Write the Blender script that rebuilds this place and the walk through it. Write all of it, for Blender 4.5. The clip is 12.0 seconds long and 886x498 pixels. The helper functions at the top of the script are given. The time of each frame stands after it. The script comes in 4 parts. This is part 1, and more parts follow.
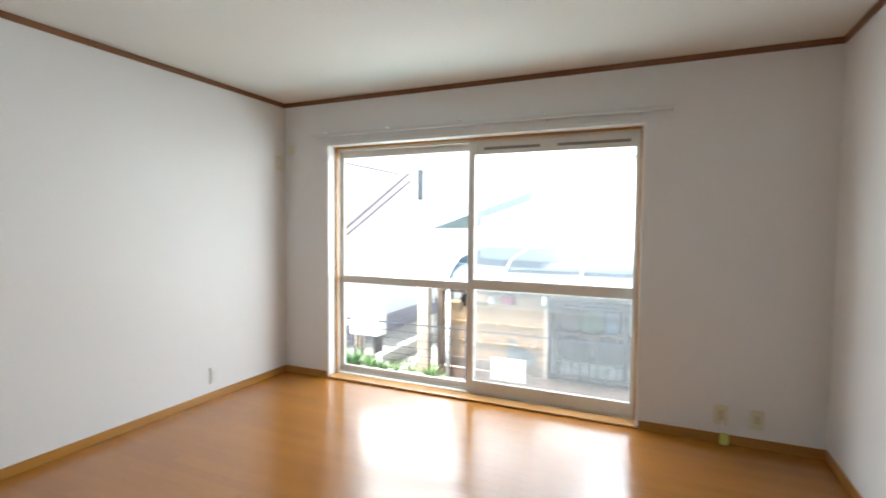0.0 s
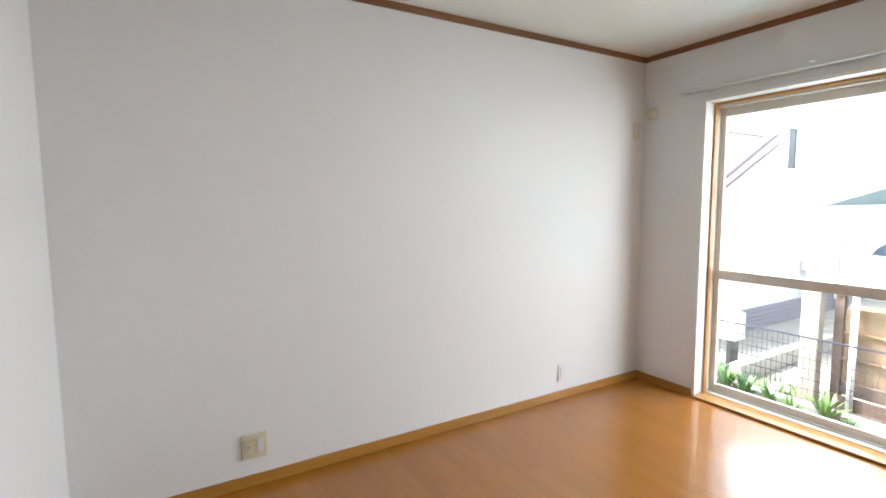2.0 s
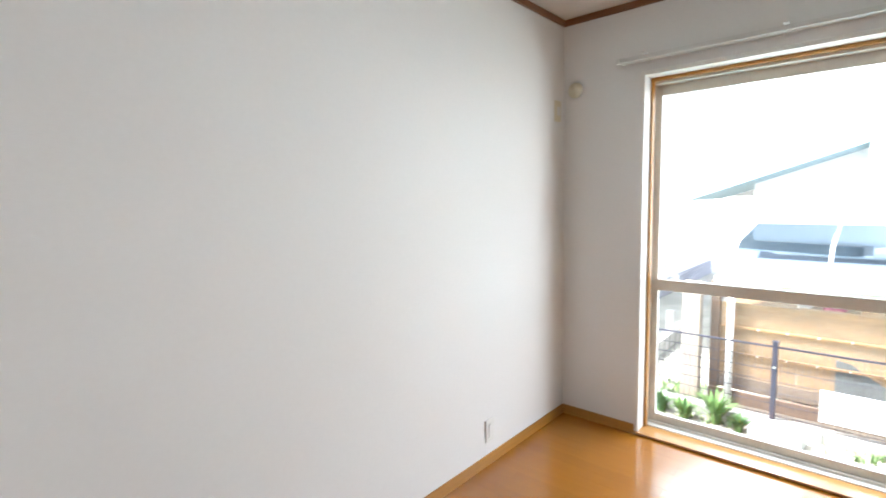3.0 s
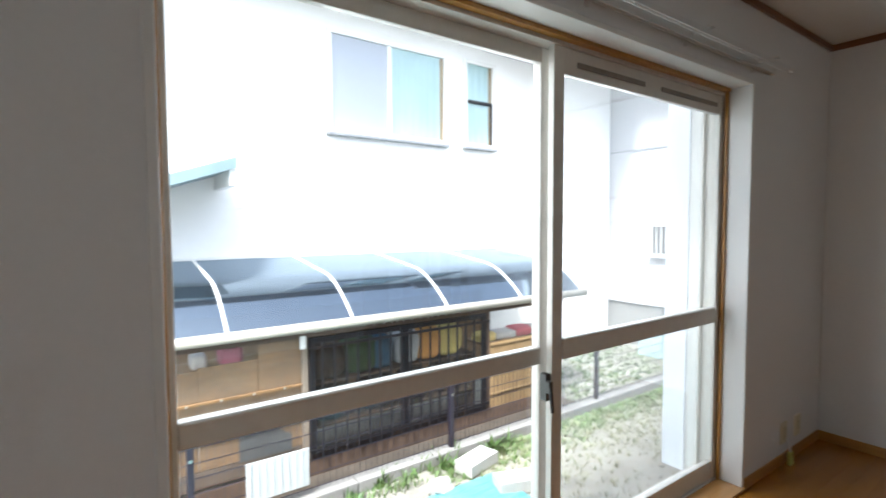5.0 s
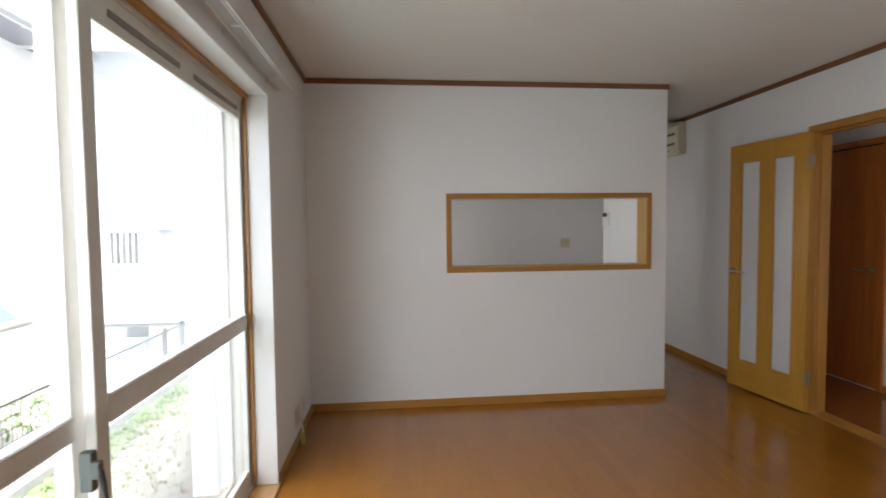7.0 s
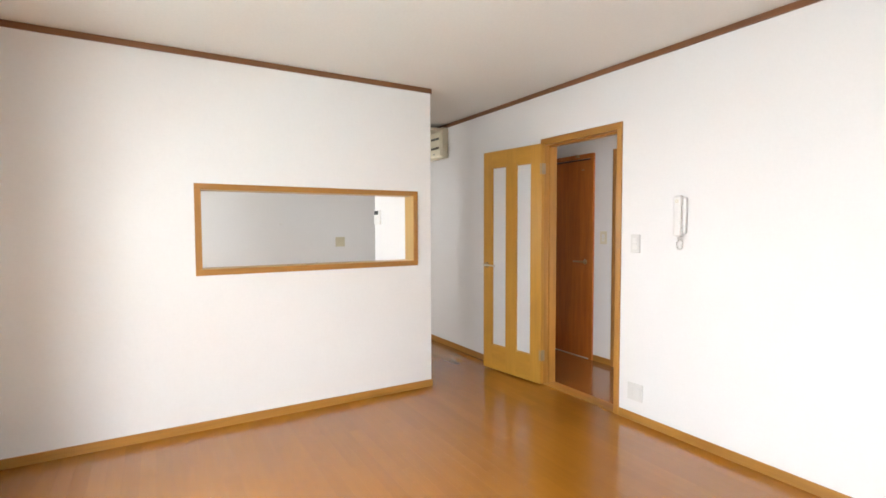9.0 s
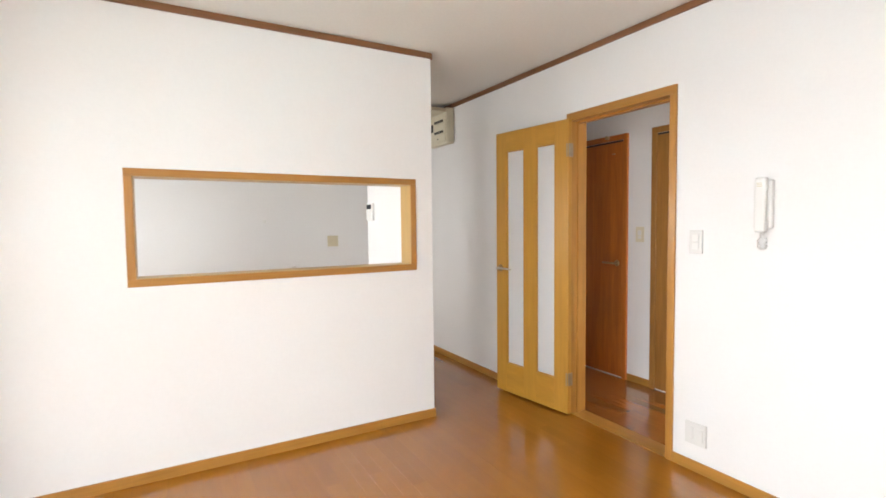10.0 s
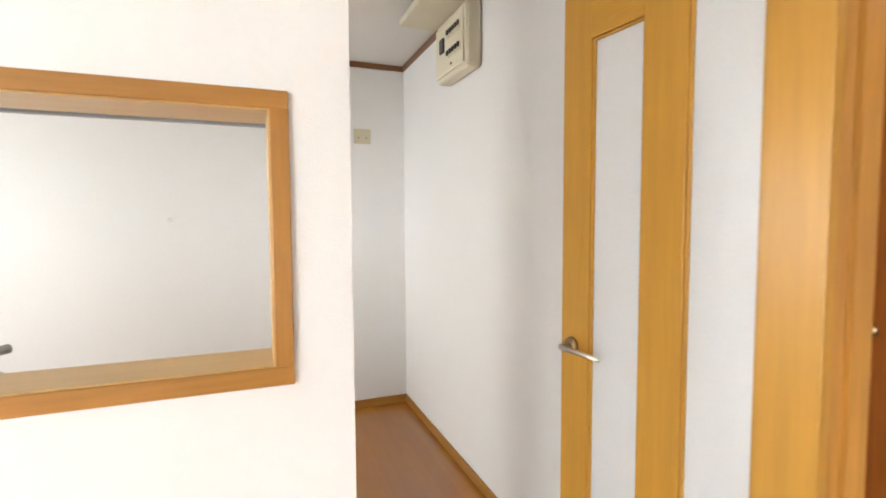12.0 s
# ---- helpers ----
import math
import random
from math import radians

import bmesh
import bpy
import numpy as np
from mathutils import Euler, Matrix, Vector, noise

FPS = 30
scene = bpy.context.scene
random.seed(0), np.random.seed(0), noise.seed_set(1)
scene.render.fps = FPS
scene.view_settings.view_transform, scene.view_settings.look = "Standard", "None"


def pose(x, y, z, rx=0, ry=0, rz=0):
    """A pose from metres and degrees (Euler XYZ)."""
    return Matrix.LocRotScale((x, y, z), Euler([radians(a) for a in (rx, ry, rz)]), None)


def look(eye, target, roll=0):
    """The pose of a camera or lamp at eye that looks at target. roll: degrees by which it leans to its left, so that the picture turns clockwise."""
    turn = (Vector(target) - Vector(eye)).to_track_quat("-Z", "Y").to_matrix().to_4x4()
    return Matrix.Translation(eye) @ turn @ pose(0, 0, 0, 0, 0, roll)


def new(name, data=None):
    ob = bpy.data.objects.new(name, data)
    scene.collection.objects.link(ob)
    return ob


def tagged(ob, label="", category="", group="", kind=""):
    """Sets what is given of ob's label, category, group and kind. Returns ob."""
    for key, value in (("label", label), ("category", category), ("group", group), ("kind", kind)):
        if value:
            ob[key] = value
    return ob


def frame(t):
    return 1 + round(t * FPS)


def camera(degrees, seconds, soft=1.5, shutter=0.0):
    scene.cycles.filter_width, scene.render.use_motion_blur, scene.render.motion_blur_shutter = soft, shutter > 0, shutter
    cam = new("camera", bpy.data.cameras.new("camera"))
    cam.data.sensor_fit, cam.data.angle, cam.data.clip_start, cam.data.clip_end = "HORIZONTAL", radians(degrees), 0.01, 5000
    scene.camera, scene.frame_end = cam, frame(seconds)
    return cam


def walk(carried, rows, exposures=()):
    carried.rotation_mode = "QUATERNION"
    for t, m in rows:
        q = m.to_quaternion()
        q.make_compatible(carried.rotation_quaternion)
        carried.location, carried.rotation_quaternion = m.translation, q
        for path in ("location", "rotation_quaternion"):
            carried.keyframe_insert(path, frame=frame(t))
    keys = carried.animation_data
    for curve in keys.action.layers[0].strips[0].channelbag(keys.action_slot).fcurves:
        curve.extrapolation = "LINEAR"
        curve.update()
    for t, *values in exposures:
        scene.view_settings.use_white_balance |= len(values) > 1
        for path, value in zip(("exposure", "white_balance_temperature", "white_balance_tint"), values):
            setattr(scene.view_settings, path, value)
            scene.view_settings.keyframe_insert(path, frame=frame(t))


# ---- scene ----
cam = camera(84.8, 12.0, soft=1.6, shutter=0.25)
PATH = [
    (0, (3.073, -3.415, 1.331), (2.261, -1.59, 1.236), 0.5),
    (0.5, (2.991, -3.45, 1.359), (1.687, -1.941, 1.214), -0.5),
    (1, (2.958, -3.365, 1.345), (1.332, -2.216, 1.155), -1.1),
    (1.5, (2.776, -3.314, 1.348), (1.052, -2.321, 1.138), -1.6),
    (2, (2.398, -3.147, 1.359), (0.683, -2.136, 1.169), -0.4),
    (2.5, (1.92, -2.952, 1.345), (0.238, -1.885, 1.169), -0.3),
    (3, (1.432, -2.721, 1.375), (0.107, -1.237, 1.168), -1.2),
    (3.2, (1.313, -2.583, 1.348), (0.154, -0.961, 1.181), -1.2),
    (4.8, (0.397, -1.229, 1.340), (1.311, 0.546, 1.232), 0.3),
    (5, (0.377, -1.068, 1.340), (1.533, 0.561, 1.239), -0.2),
    (5.5, (0.416, -0.793, 1.327), (1.982, 0.449, 1.251), 0.3),
    (6, (0.451, -0.616, 1.347), (2.351, 0.001, 1.257), -1.8),
    (6.5, (0.447, -0.583, 1.358), (2.44, -0.454, 1.246), -1.2),
    (7, (0.433, -0.632, 1.346), (2.422, -0.823, 1.251), -0.6),
    (7.5, (0.416, -0.684, 1.341), (2.352, -1.177, 1.258), -0.0),
    (7.7, (0.412, -0.709, 1.337), (2.316, -1.315, 1.253), 0.1),
    (9.3, (0.686, -0.842, 1.309), (2.395, -1.876, 1.213), -0.2),
    (9.5, (0.793, -0.931, 1.321), (2.52, -1.934, 1.201), 0.3),
    (10, (1.166, -1.179, 1.297), (2.903, -2.164, 1.192), -0.6),
    (10.5, (1.598, -1.531, 1.308), (3.318, -2.548, 1.217), -0.6),
    (11, (2.023, -1.877, 1.326), (3.807, -2.779, 1.267), -0.1),
    (11.5, (2.494, -2.218, 1.321), (4.3, -3.073, 1.236), -1.1),
    (12, (2.97, -2.512, 1.331), (4.832, -3.232, 1.208), -0.3),
]
walk(cam, [(t, look(eye, target, roll)) for t, eye, target, roll in PATH],
     [(0, 3.65, 6200, 8), (1, 3.55, 6200, 10), (2.5, 3.9, 6150, 10), (3.2, 3.8, 6150, 9), (4.8, 2.6, 6150, 10), (5.5, 2.2, 6050, 10), (6.0, 2.25, 6100, 10), (6.5, 2.5, 6200, 11),
      (7.0, 3.2, 6300, 12), (7.7, 3.95, 6350, 12), (9.3, 4.65, 6450, 12), (10.5, 4.7, 6450, 11), (12, 5.1, 6500, 10)])

# ---- world and sun: bright overcast day ----
world = bpy.data.worlds.new("overcast")
scene.world = world
world.use_nodes = True
wn = world.node_tree
sky = wn.nodes.new("ShaderNodeTexSky")
sky.sky_type, sky.sun_disc = "NISHITA", False
sky.sun_elevation, sky.sun_rotation = radians(58), radians(238)
sky.air_density, sky.dust_density = 1.0, 4.0
pale = wn.nodes.new("ShaderNodeHueSaturation")
pale.inputs["Saturation"].default_value = 0.5
wn.links.new(sky.outputs[0], pale.inputs["Color"])
wn.links.new(pale.outputs[0], wn.nodes["Background"].inputs[0])
wn.nodes["Background"].inputs[1].default_value = 0.15
sun = new("sun", bpy.data.lights.new("sun", "SUN"))
sun.data.energy, sun.data.angle, sun.data.color = 2.2, radians(10), (1, 0.97, 0.94)
sun.matrix_world = look((0, 0, 0), (0.45, 0.28, -0.85))
# lamps added at the window openings for the sky's light: broad light facing in, the two bright gaps of sky beside the
# facing house, and fill at the unseen hall opening
for name, at, toward, w, t, watts, tint in (
        ("sky_window_living", (1.718, 0.37, 1.0), (1.718, -0.63, 0.90), 2.36, 1.85, 0.75, (1, 0.985, 0.95)),
        ("sky_gap_west", (0.98, 0.76, 1.35), (1.98, -0.04, 0.72), 1.0, 1.70, 2.5, (0.95, 0.98, 1)),
        ("sky_gap_east", (2.52, 0.86, 1.55), (1.52, 0.42, 0.75), 0.95, 1.40, 3.6, (0.94, 0.97, 1)),
        ("sky_window_kitchen", (5.10, 0.17, 1.35), (5.05, -0.83, 0.85), 1.0, 0.8, 1.2, (1, 0.985, 0.95)),
        ("hall_fill_lamp", (1.24, -3.96, 1.31), (2.24, -3.96, 1.31), 0.6, 0.34, 0.4, (1, 0.98, 0.95))):
    lamp = new(name, bpy.data.lights.new(name, "AREA"))
    lamp.data.shape, lamp.data.size, lamp.data.size_y = "RECTANGLE", w, t
    lamp.data.energy, lamp.data.color = watts, tint
    lamp.matrix_world = look(at, toward)

# ---- materials ----
def material(name, colour, rough=0.5, metal=0.0, spots=(), bump=0.0, bump_scale=60.0, stretch=(1, 1, 1), spec=0.5, per_piece=0.0, coat=0.0):
    """A Principled material. spots: rows of (scale, amount), noise that lightens and darkens the colour; per_piece: spread of value between pieces."""
    m = bpy.data.materials.new(name)
    m.use_nodes = True
    n, l = m.node_tree.nodes, m.node_tree.links
    p = n["Principled BSDF"]
    p.inputs["Roughness"].default_value, p.inputs["Metallic"].default_value = rough, metal
    p.inputs["Specular IOR Level"].default_value, p.inputs["Coat Weight"].default_value = spec, coat
    p.inputs["Coat Roughness"].default_value = 0.16
    co = n.new("ShaderNodeTexCoord")
    mp = n.new("ShaderNodeMapping")
    mp.inputs["Scale"].default_value = stretch
    l.new(co.outputs["Object"], mp.inputs[0])
    if per_piece:
        seed, far = n.new("ShaderNodeObjectInfo"), n.new("ShaderNodeVectorMath")
        far.operation, far.inputs[0].default_value = "SCALE", (31.0, 17.0, 5.0)
        l.new(seed.outputs["Random"], far.inputs["Scale"]), l.new(far.outputs[0], mp.inputs["Location"])
    rgb = n.new("ShaderNodeRGB")
    rgb.outputs[0].default_value = (*colour, 1)
    out = rgb.outputs[0]
    if per_piece:
        info, rng = n.new("ShaderNodeObjectInfo"), n.new("ShaderNodeMapRange")
        rng.inputs[3].default_value, rng.inputs[4].default_value = 1 - per_piece, 1 + per_piece
        l.new(info.outputs["Random"], rng.inputs[0])
        mul = n.new("ShaderNodeVectorMath")
        mul.operation = "SCALE"
        l.new(out, mul.inputs[0]), l.new(rng.outputs[0], mul.inputs["Scale"])
        out = mul.outputs[0]
    for scale, amount in spots:
        tex, rng = n.new("ShaderNodeTexNoise"), n.new("ShaderNodeMapRange")
        tex.inputs["Scale"].default_value, tex.inputs["Detail"].default_value = scale, 4
        rng.inputs[1].default_value, rng.inputs[2].default_value = 0.3, 0.7
        rng.inputs[3].default_value, rng.inputs[4].default_value = 1 - amount, 1 + amount
        mul = n.new("ShaderNodeVectorMath")
        mul.operation = "SCALE"
        l.new(mp.outputs[0], tex.inputs["Vector"]), l.new(tex.outputs[0], rng.inputs[0])
        l.new(out, mul.inputs[0]), l.new(rng.outputs[0], mul.inputs["Scale"])
        out = mul.outputs[0]
    l.new(out, p.inputs["Base Color"])
    if bump:
        tex, bp = n.new("ShaderNodeTexNoise"), n.new("ShaderNodeBump")
        tex.inputs["Scale"].default_value, tex.inputs["Detail"].default_value = bump_scale, 3
        bp.inputs["Strength"].default_value, bp.inputs["Distance"].default_value = bump, 0.004
        l.new(mp.outputs[0], tex.inputs["Vector"]), l.new(tex.outputs[0], bp.inputs["Height"]), l.new(bp.outputs[0], p.inputs["Normal"])
    return m


def pane_material(name, tint, gloss_rough=0.0, body=0.0, body_colour=(0.8, 0.8, 0.8), gloss=0.03, gloss_tint=(1, 1, 1)):
    """Clear sheet glass: straight transmission, Fresnel gloss, and some share of diffuse scattering."""
    m = bpy.data.materials.new(name)
    m.use_nodes = True
    n, l = m.node_tree.nodes, m.node_tree.links
    n.remove(n["Principled BSDF"])
    tr, gl, lw, pw, fr, mix = (n.new("ShaderNode" + k) for k in ("BsdfTransparent", "BsdfGlossy", "LayerWeight", "Math", "MapRange", "MixShader"))
    tr.inputs[0].default_value, gl.inputs["Roughness"].default_value = (*tint, 1), gloss_rough
    gl.inputs["Color"].default_value = (*gloss_tint, 1)
    pw.operation, pw.inputs[1].default_value, fr.inputs[3].default_value, fr.inputs[4].default_value = "POWER", 5, gloss, 0.9
    l.new(lw.outputs["Facing"], pw.inputs[0]), l.new(pw.outputs[0], fr.inputs[0])
    l.new(fr.outputs[0], mix.inputs[0]), l.new(tr.outputs[0], mix.inputs[1]), l.new(gl.outputs[0], mix.inputs[2])
    out = mix.outputs[0]
    if body:
        df, mx, tex, rng, co = (n.new("ShaderNode" + k) for k in ("BsdfDiffuse", "MixShader", "TexNoise", "MapRange", "TexCoord"))
        tl, ad = n.new("ShaderNodeBsdfTranslucent"), n.new("ShaderNodeMixShader")
        df.inputs[0].default_value = tl.inputs[0].default_value = (*body_colour, 1)
        tex.inputs["Scale"].default_value = 3.0
        rng.inputs[3].default_value, rng.inputs[4].default_value = body * 0.8, body * 1.2
        l.new(co.outputs["Object"], tex.inputs["Vector"]), l.new(tex.outputs[0], rng.inputs[0]), l.new(rng.outputs[0], mx.inputs[0])
        l.new(df.outputs[0], ad.inputs[1]), l.new(tl.outputs[0], ad.inputs[2])
        l.new(out, mx.inputs[1]), l.new(ad.outputs[0], mx.inputs[2])
        out = mx.outputs[0]
    l.new(out, n["Material Output"].inputs[0])
    return m


def wood(name, colour, rough, axis, amount=0.16, per_piece=0.0, coat=0.0):
    """Wood whose grain runs along the given axis (0, 1, 2)."""
    s = [14, 14, 14]
    s[axis] = 0.9
    return material(name, colour, rough, 0, ((1.6, amount), (7, amount * 0.6)), 0.05, 9, tuple(s), 0.5, per_piece, coat)


paper = material("wallpaper", (0.76, 0.755, 0.745), 0.75, 0, ((0.9, 0.012), (60, 0.010)), 0.18, 240)
ceiling_paper = material("ceiling_paper", (0.74, 0.725, 0.69), 0.85, 0, ((1.1, 0.02), (60, 0.02)), 0.3, 140)
floor_wood = wood("floor_wood", (0.34, 0.13, 0.012), 0.21, 0, 0.035, 0.06, 0.5)
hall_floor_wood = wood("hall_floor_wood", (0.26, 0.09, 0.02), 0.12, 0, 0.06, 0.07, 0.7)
sub_floor = material("sub_floor", (0.10, 0.05, 0.02), 0.6, 0, ((8, 0.2),))
trim_x, trim_y, trim_z = (wood("trim_wood_" + "xyz"[i], (0.39, 0.183, 0.034), 0.35, i, 0.12) for i in range(3))
dark_x, dark_y = (wood("cornice_wood_" + "xy"[i], (0.20, 0.086, 0.034), 0.4, i, 0.15) for i in range(2))
frame_x, frame_y, frame_z = (wood("hatch_wood_" + "xyz"[i], (0.37, 0.170, 0.032), 0.35, i, 0.14) for i in range(3))
leaf_wood_z, leaf_wood_x = wood("leaf_wood_z", (0.46, 0.235, 0.034), 0.35, 2, 0.08), wood("leaf_wood_x", (0.46, 0.235, 0.034), 0.35, 0, 0.08)
# hatch lining: kitchen light on the inner faces is put into its paler colour
lit_lining_z, lit_lining_y = (wood("lit_lining_wood_" + "zy"[k], (0.50, 0.31, 0.095), 0.35, (2, 1)[k], 0.06, 0, 0.1) for k in range(2))
hall_door_wood = wood("hall_door_wood", (0.42, 0.125, 0.018), 0.3, 2, 0.16)
hall_door_wood_b = wood("hall_door_wood_b", (0.31, 0.142, 0.033), 0.3, 2, 0.14)
alu = material("cream_aluminium", (0.68, 0.655, 0.60), 0.42, 0.15, ((3, 0.04), (30, 0.03)))
shutter_white = material("shutter_white", (0.86, 0.87, 0.88), 0.5, 0, ((4, 0.03),))
plate_white = material("plate_white", (0.66, 0.655, 0.63), 0.45, 0, ((9, 0.02),))
rail_white = material("rail_white", (0.70, 0.695, 0.68), 0.45, 0.05, ((4, 0.03),))
beige_alu = material("beige_aluminium", (0.36, 0.34, 0.29), 0.4, 0.1, ((4, 0.04),))
gutter_grey = material("pale_grey_plastic", (0.25, 0.26, 0.27), 0.45, 0, ((4, 0.05),))
alu_white = material("white_aluminium", (0.75, 0.75, 0.73), 0.4, 0.05, ((4, 0.03),))
white_plastic = material("white_plastic", (0.72, 0.715, 0.69), 0.4, 0, ((9, 0.02),))
panel_grey = material("weathered_white_plastic", (0.40, 0.41, 0.41), 0.5, 0, ((3, 0.06), (25, 0.04)))
tarp_dark = material("dark_tarpaulin", (0.045, 0.055, 0.065), 0.5, 0, ((6, 0.25), (20, 0.15)), 0.4, 30)
beige_plastic = material("beige_plastic", (0.58, 0.53, 0.38), 0.45, 0, ((9, 0.03),))
cream_plastic = material("cream_plastic", (0.70, 0.65, 0.50), 0.45, 0, ((6, 0.03),))
dark_plastic = material("dark_plastic", (0.03, 0.03, 0.03), 0.4, 0, ((9, 0.1),))
lime_plastic = material("lime_plastic", (0.55, 0.56, 0.16), 0.5, 0, ((20, 0.08),))
steel = material("brushed_steel", (0.62, 0.60, 0.56), 0.28, 1.0, ((30, 0.05),))
hinge_metal = material("dull_hinge_metal", (0.36, 0.30, 0.22), 0.4, 0.8, ((20, 0.1),))
lock_metal = material("dark_lock_metal", (0.12, 0.12, 0.115), 0.4, 0.6, ((20, 0.1),))
brass = material("aged_brass", (0.42, 0.30, 0.16), 0.3, 1.0, ((20, 0.1),))
melamine = material("white_melamine", (0.78, 0.77, 0.74), 0.35, 0, ((2, 0.02),))
window_glass = pane_material("window_glass", (0.97, 0.985, 0.98))
screen_mesh = pane_material("insect_screen", (0.95, 0.96, 0.97), 0.5, 0.09, (0.80, 0.82, 0.84))
frosted = material("frosted_glass", (0.94, 0.95, 0.955), 0.45, 0, ((120, 0.02),), 0.2, 300)
frosted.node_tree.nodes["Principled BSDF"].inputs["Transmission Weight"].default_value = 0.45
grey_stucco = material("pale_grey_stucco", (0.57, 0.57, 0.57), 0.85, 0, ((0.5, 0.05), (25, 0.03)), 0.4, 90)
stucco = material("white_stucco", (0.84, 0.84, 0.83), 0.85, 0, ((0.5, 0.03), (25, 0.03)), 0.4, 90)
far_stucco = material("aged_grey_stucco", (0.45, 0.45, 0.46), 0.85, 0, ((0.5, 0.05), (25, 0.03)), 0.4, 90)
siding_grey = material("grey_siding", (0.21, 0.205, 0.235), 0.7, 0, ((0.7, 0.06), (20, 0.05)), 0.2, 60)
concrete = material("concrete", (0.20, 0.195, 0.185), 0.85, 0, ((3, 0.12), (40, 0.08)), 0.5, 70)
pale_block = material("pale_concrete_block", (0.36, 0.355, 0.33), 0.85, 0, ((6, 0.08), (60, 0.06)), 0.5, 80)
soil = material("sandy_soil", (0.22, 0.212, 0.18), 0.95, 0, ((0.6, 0.22), (4, 0.18), (30, 0.12)), 0.7, 25)
leaf_green = material("leaf_green", (0.035, 0.085, 0.02), 0.55, 0, ((3, 0.35), (14, 0.2)), 0, 60)
grass_fresh = material("grass_fresh", (0.10, 0.165, 0.05), 0.6, 0, ((1.5, 0.3), (9, 0.2)), 0, 60)
grass_pale = material("grass_pale", (0.19, 0.20, 0.11), 0.6, 0, ((1.5, 0.3), (9, 0.2)), 0, 60)
leaf_light = material("leaf_light", (0.06, 0.115, 0.028), 0.55, 0, ((3, 0.3), (14, 0.2)), 0, 60)
# blue of the sky's reflection is put into the roof's gloss colour
roof_sheet = pane_material("smoked_polycarbonate", (0.10, 0.125, 0.16), 0.07, 0.25, (0.035, 0.045, 0.06), 0.29, (0.70, 0.85, 1.0))
hazy_pane = pane_material("hazy_pane", (0.92, 0.93, 0.93), 0.08, 0.05, (0.2, 0.21, 0.21))
# the whitish reflection off the clear sheet is put into its pale body colour
clear_sheet = pane_material("clear_corrugated", (0.95, 0.94, 0.92), 0.1, 0.15, (0.6, 0.58, 0.52))
plywood = material("weathered_plywood", (0.19, 0.108, 0.047), 0.75, 0, ((1.2, 0.22), (9, 0.16)), 0.3, 40, (1, 1, 3))
dark_timber = material("dark_timber", (0.09, 0.058, 0.04), 0.75, 0, ((3, 0.25), (20, 0.15)), 0.3, 30)
grey_timber = material("weathered_post", (0.22, 0.18, 0.14), 0.8, 0, ((3, 0.2), (20, 0.1)), 0.3, 30)
bamboo = material("bamboo_reed", (0.25, 0.165, 0.08), 0.6, 0, ((2, 0.2), (30, 0.12)), 0.2, 40, (1, 1, 0.2))
black_metal = material("black_aluminium", (0.015, 0.015, 0.018), 0.4, 0.4, ((5, 0.1),))
fence_coat = material("dark_fence_coating", (0.022, 0.02, 0.032), 0.45, 0.2, ((5, 0.1),))
teal_sheet = material("teal_plastic_sheet", (0.09, 0.26, 0.29), 0.35, 0, ((2, 0.2), (12, 0.12)), 0.2, 20)
roof_blue = material("blue_grey_roof", (0.20, 0.28, 0.30), 0.6, 0, ((2, 0.1), (20, 0.06)))
verge_red = material("dull_red_verge", (0.12, 0.075, 0.08), 0.6, 0, ((3, 0.1),))
curtain_teal = material("teal_curtain", (0.38, 0.50, 0.52), 0.85, 0, ((2, 0.1),), 0.2, 20)
blind_grey = material("grey_blue_glass", (0.38, 0.41, 0.46), 0.15, 0, ((1, 0.06),), 0, 10)
dark_glass = material("dark_window_glass", (0.02, 0.028, 0.038), 0.08, 0, ((2, 0.2),), spec=0.2)
cloths = [material("cloth_" + n, c, 0.85, 0, ((4, 0.2), (20, 0.1)), 0.3, 25) for n, c in
          (("green", (0.05, 0.085, 0.03)), ("blue", (0.05, 0.11, 0.17)), ("orange", (0.78, 0.36, 0.10)), ("yellow", (0.78, 0.60, 0.20)),
           ("red", (0.60, 0.07, 0.12)), ("white", (0.55, 0.54, 0.53)), ("pink", (0.36, 0.07, 0.15)), ("brown", (0.08, 0.052, 0.035)), ("grey", (0.02, 0.022, 0.024)))]
C_GREEN, C_BLUE, C_ORANGE, C_YELLOW, C_RED, C_WHITE, C_PINK, C_BROWN, C_SHED_DARK = cloths


# ---- mesh helpers ----
def add_box(bm, x0, x1, y0, y1, z0, z1, bevel=0.0):
    made = bmesh.ops.create_cube(bm, size=1)["verts"]
    for v in made:
        v.co = ((x0 + x1) / 2 + v.co.x * (x1 - x0), (y0 + y1) / 2 + v.co.y * (y1 - y0), (z0 + z1) / 2 + v.co.z * (z1 - z0))
    if bevel:
        edges = list({e for v in made for e in v.link_edges})
        bmesh.ops.bevel(bm, geom=edges, offset=bevel, segments=2, affect="EDGES", profile=0.5)
    return bm


def bx(x0, x1, y0, y1, z0, z1, bevel=0.0):
    return add_box(bmesh.new(), x0, x1, y0, y1, z0, z1, bevel)


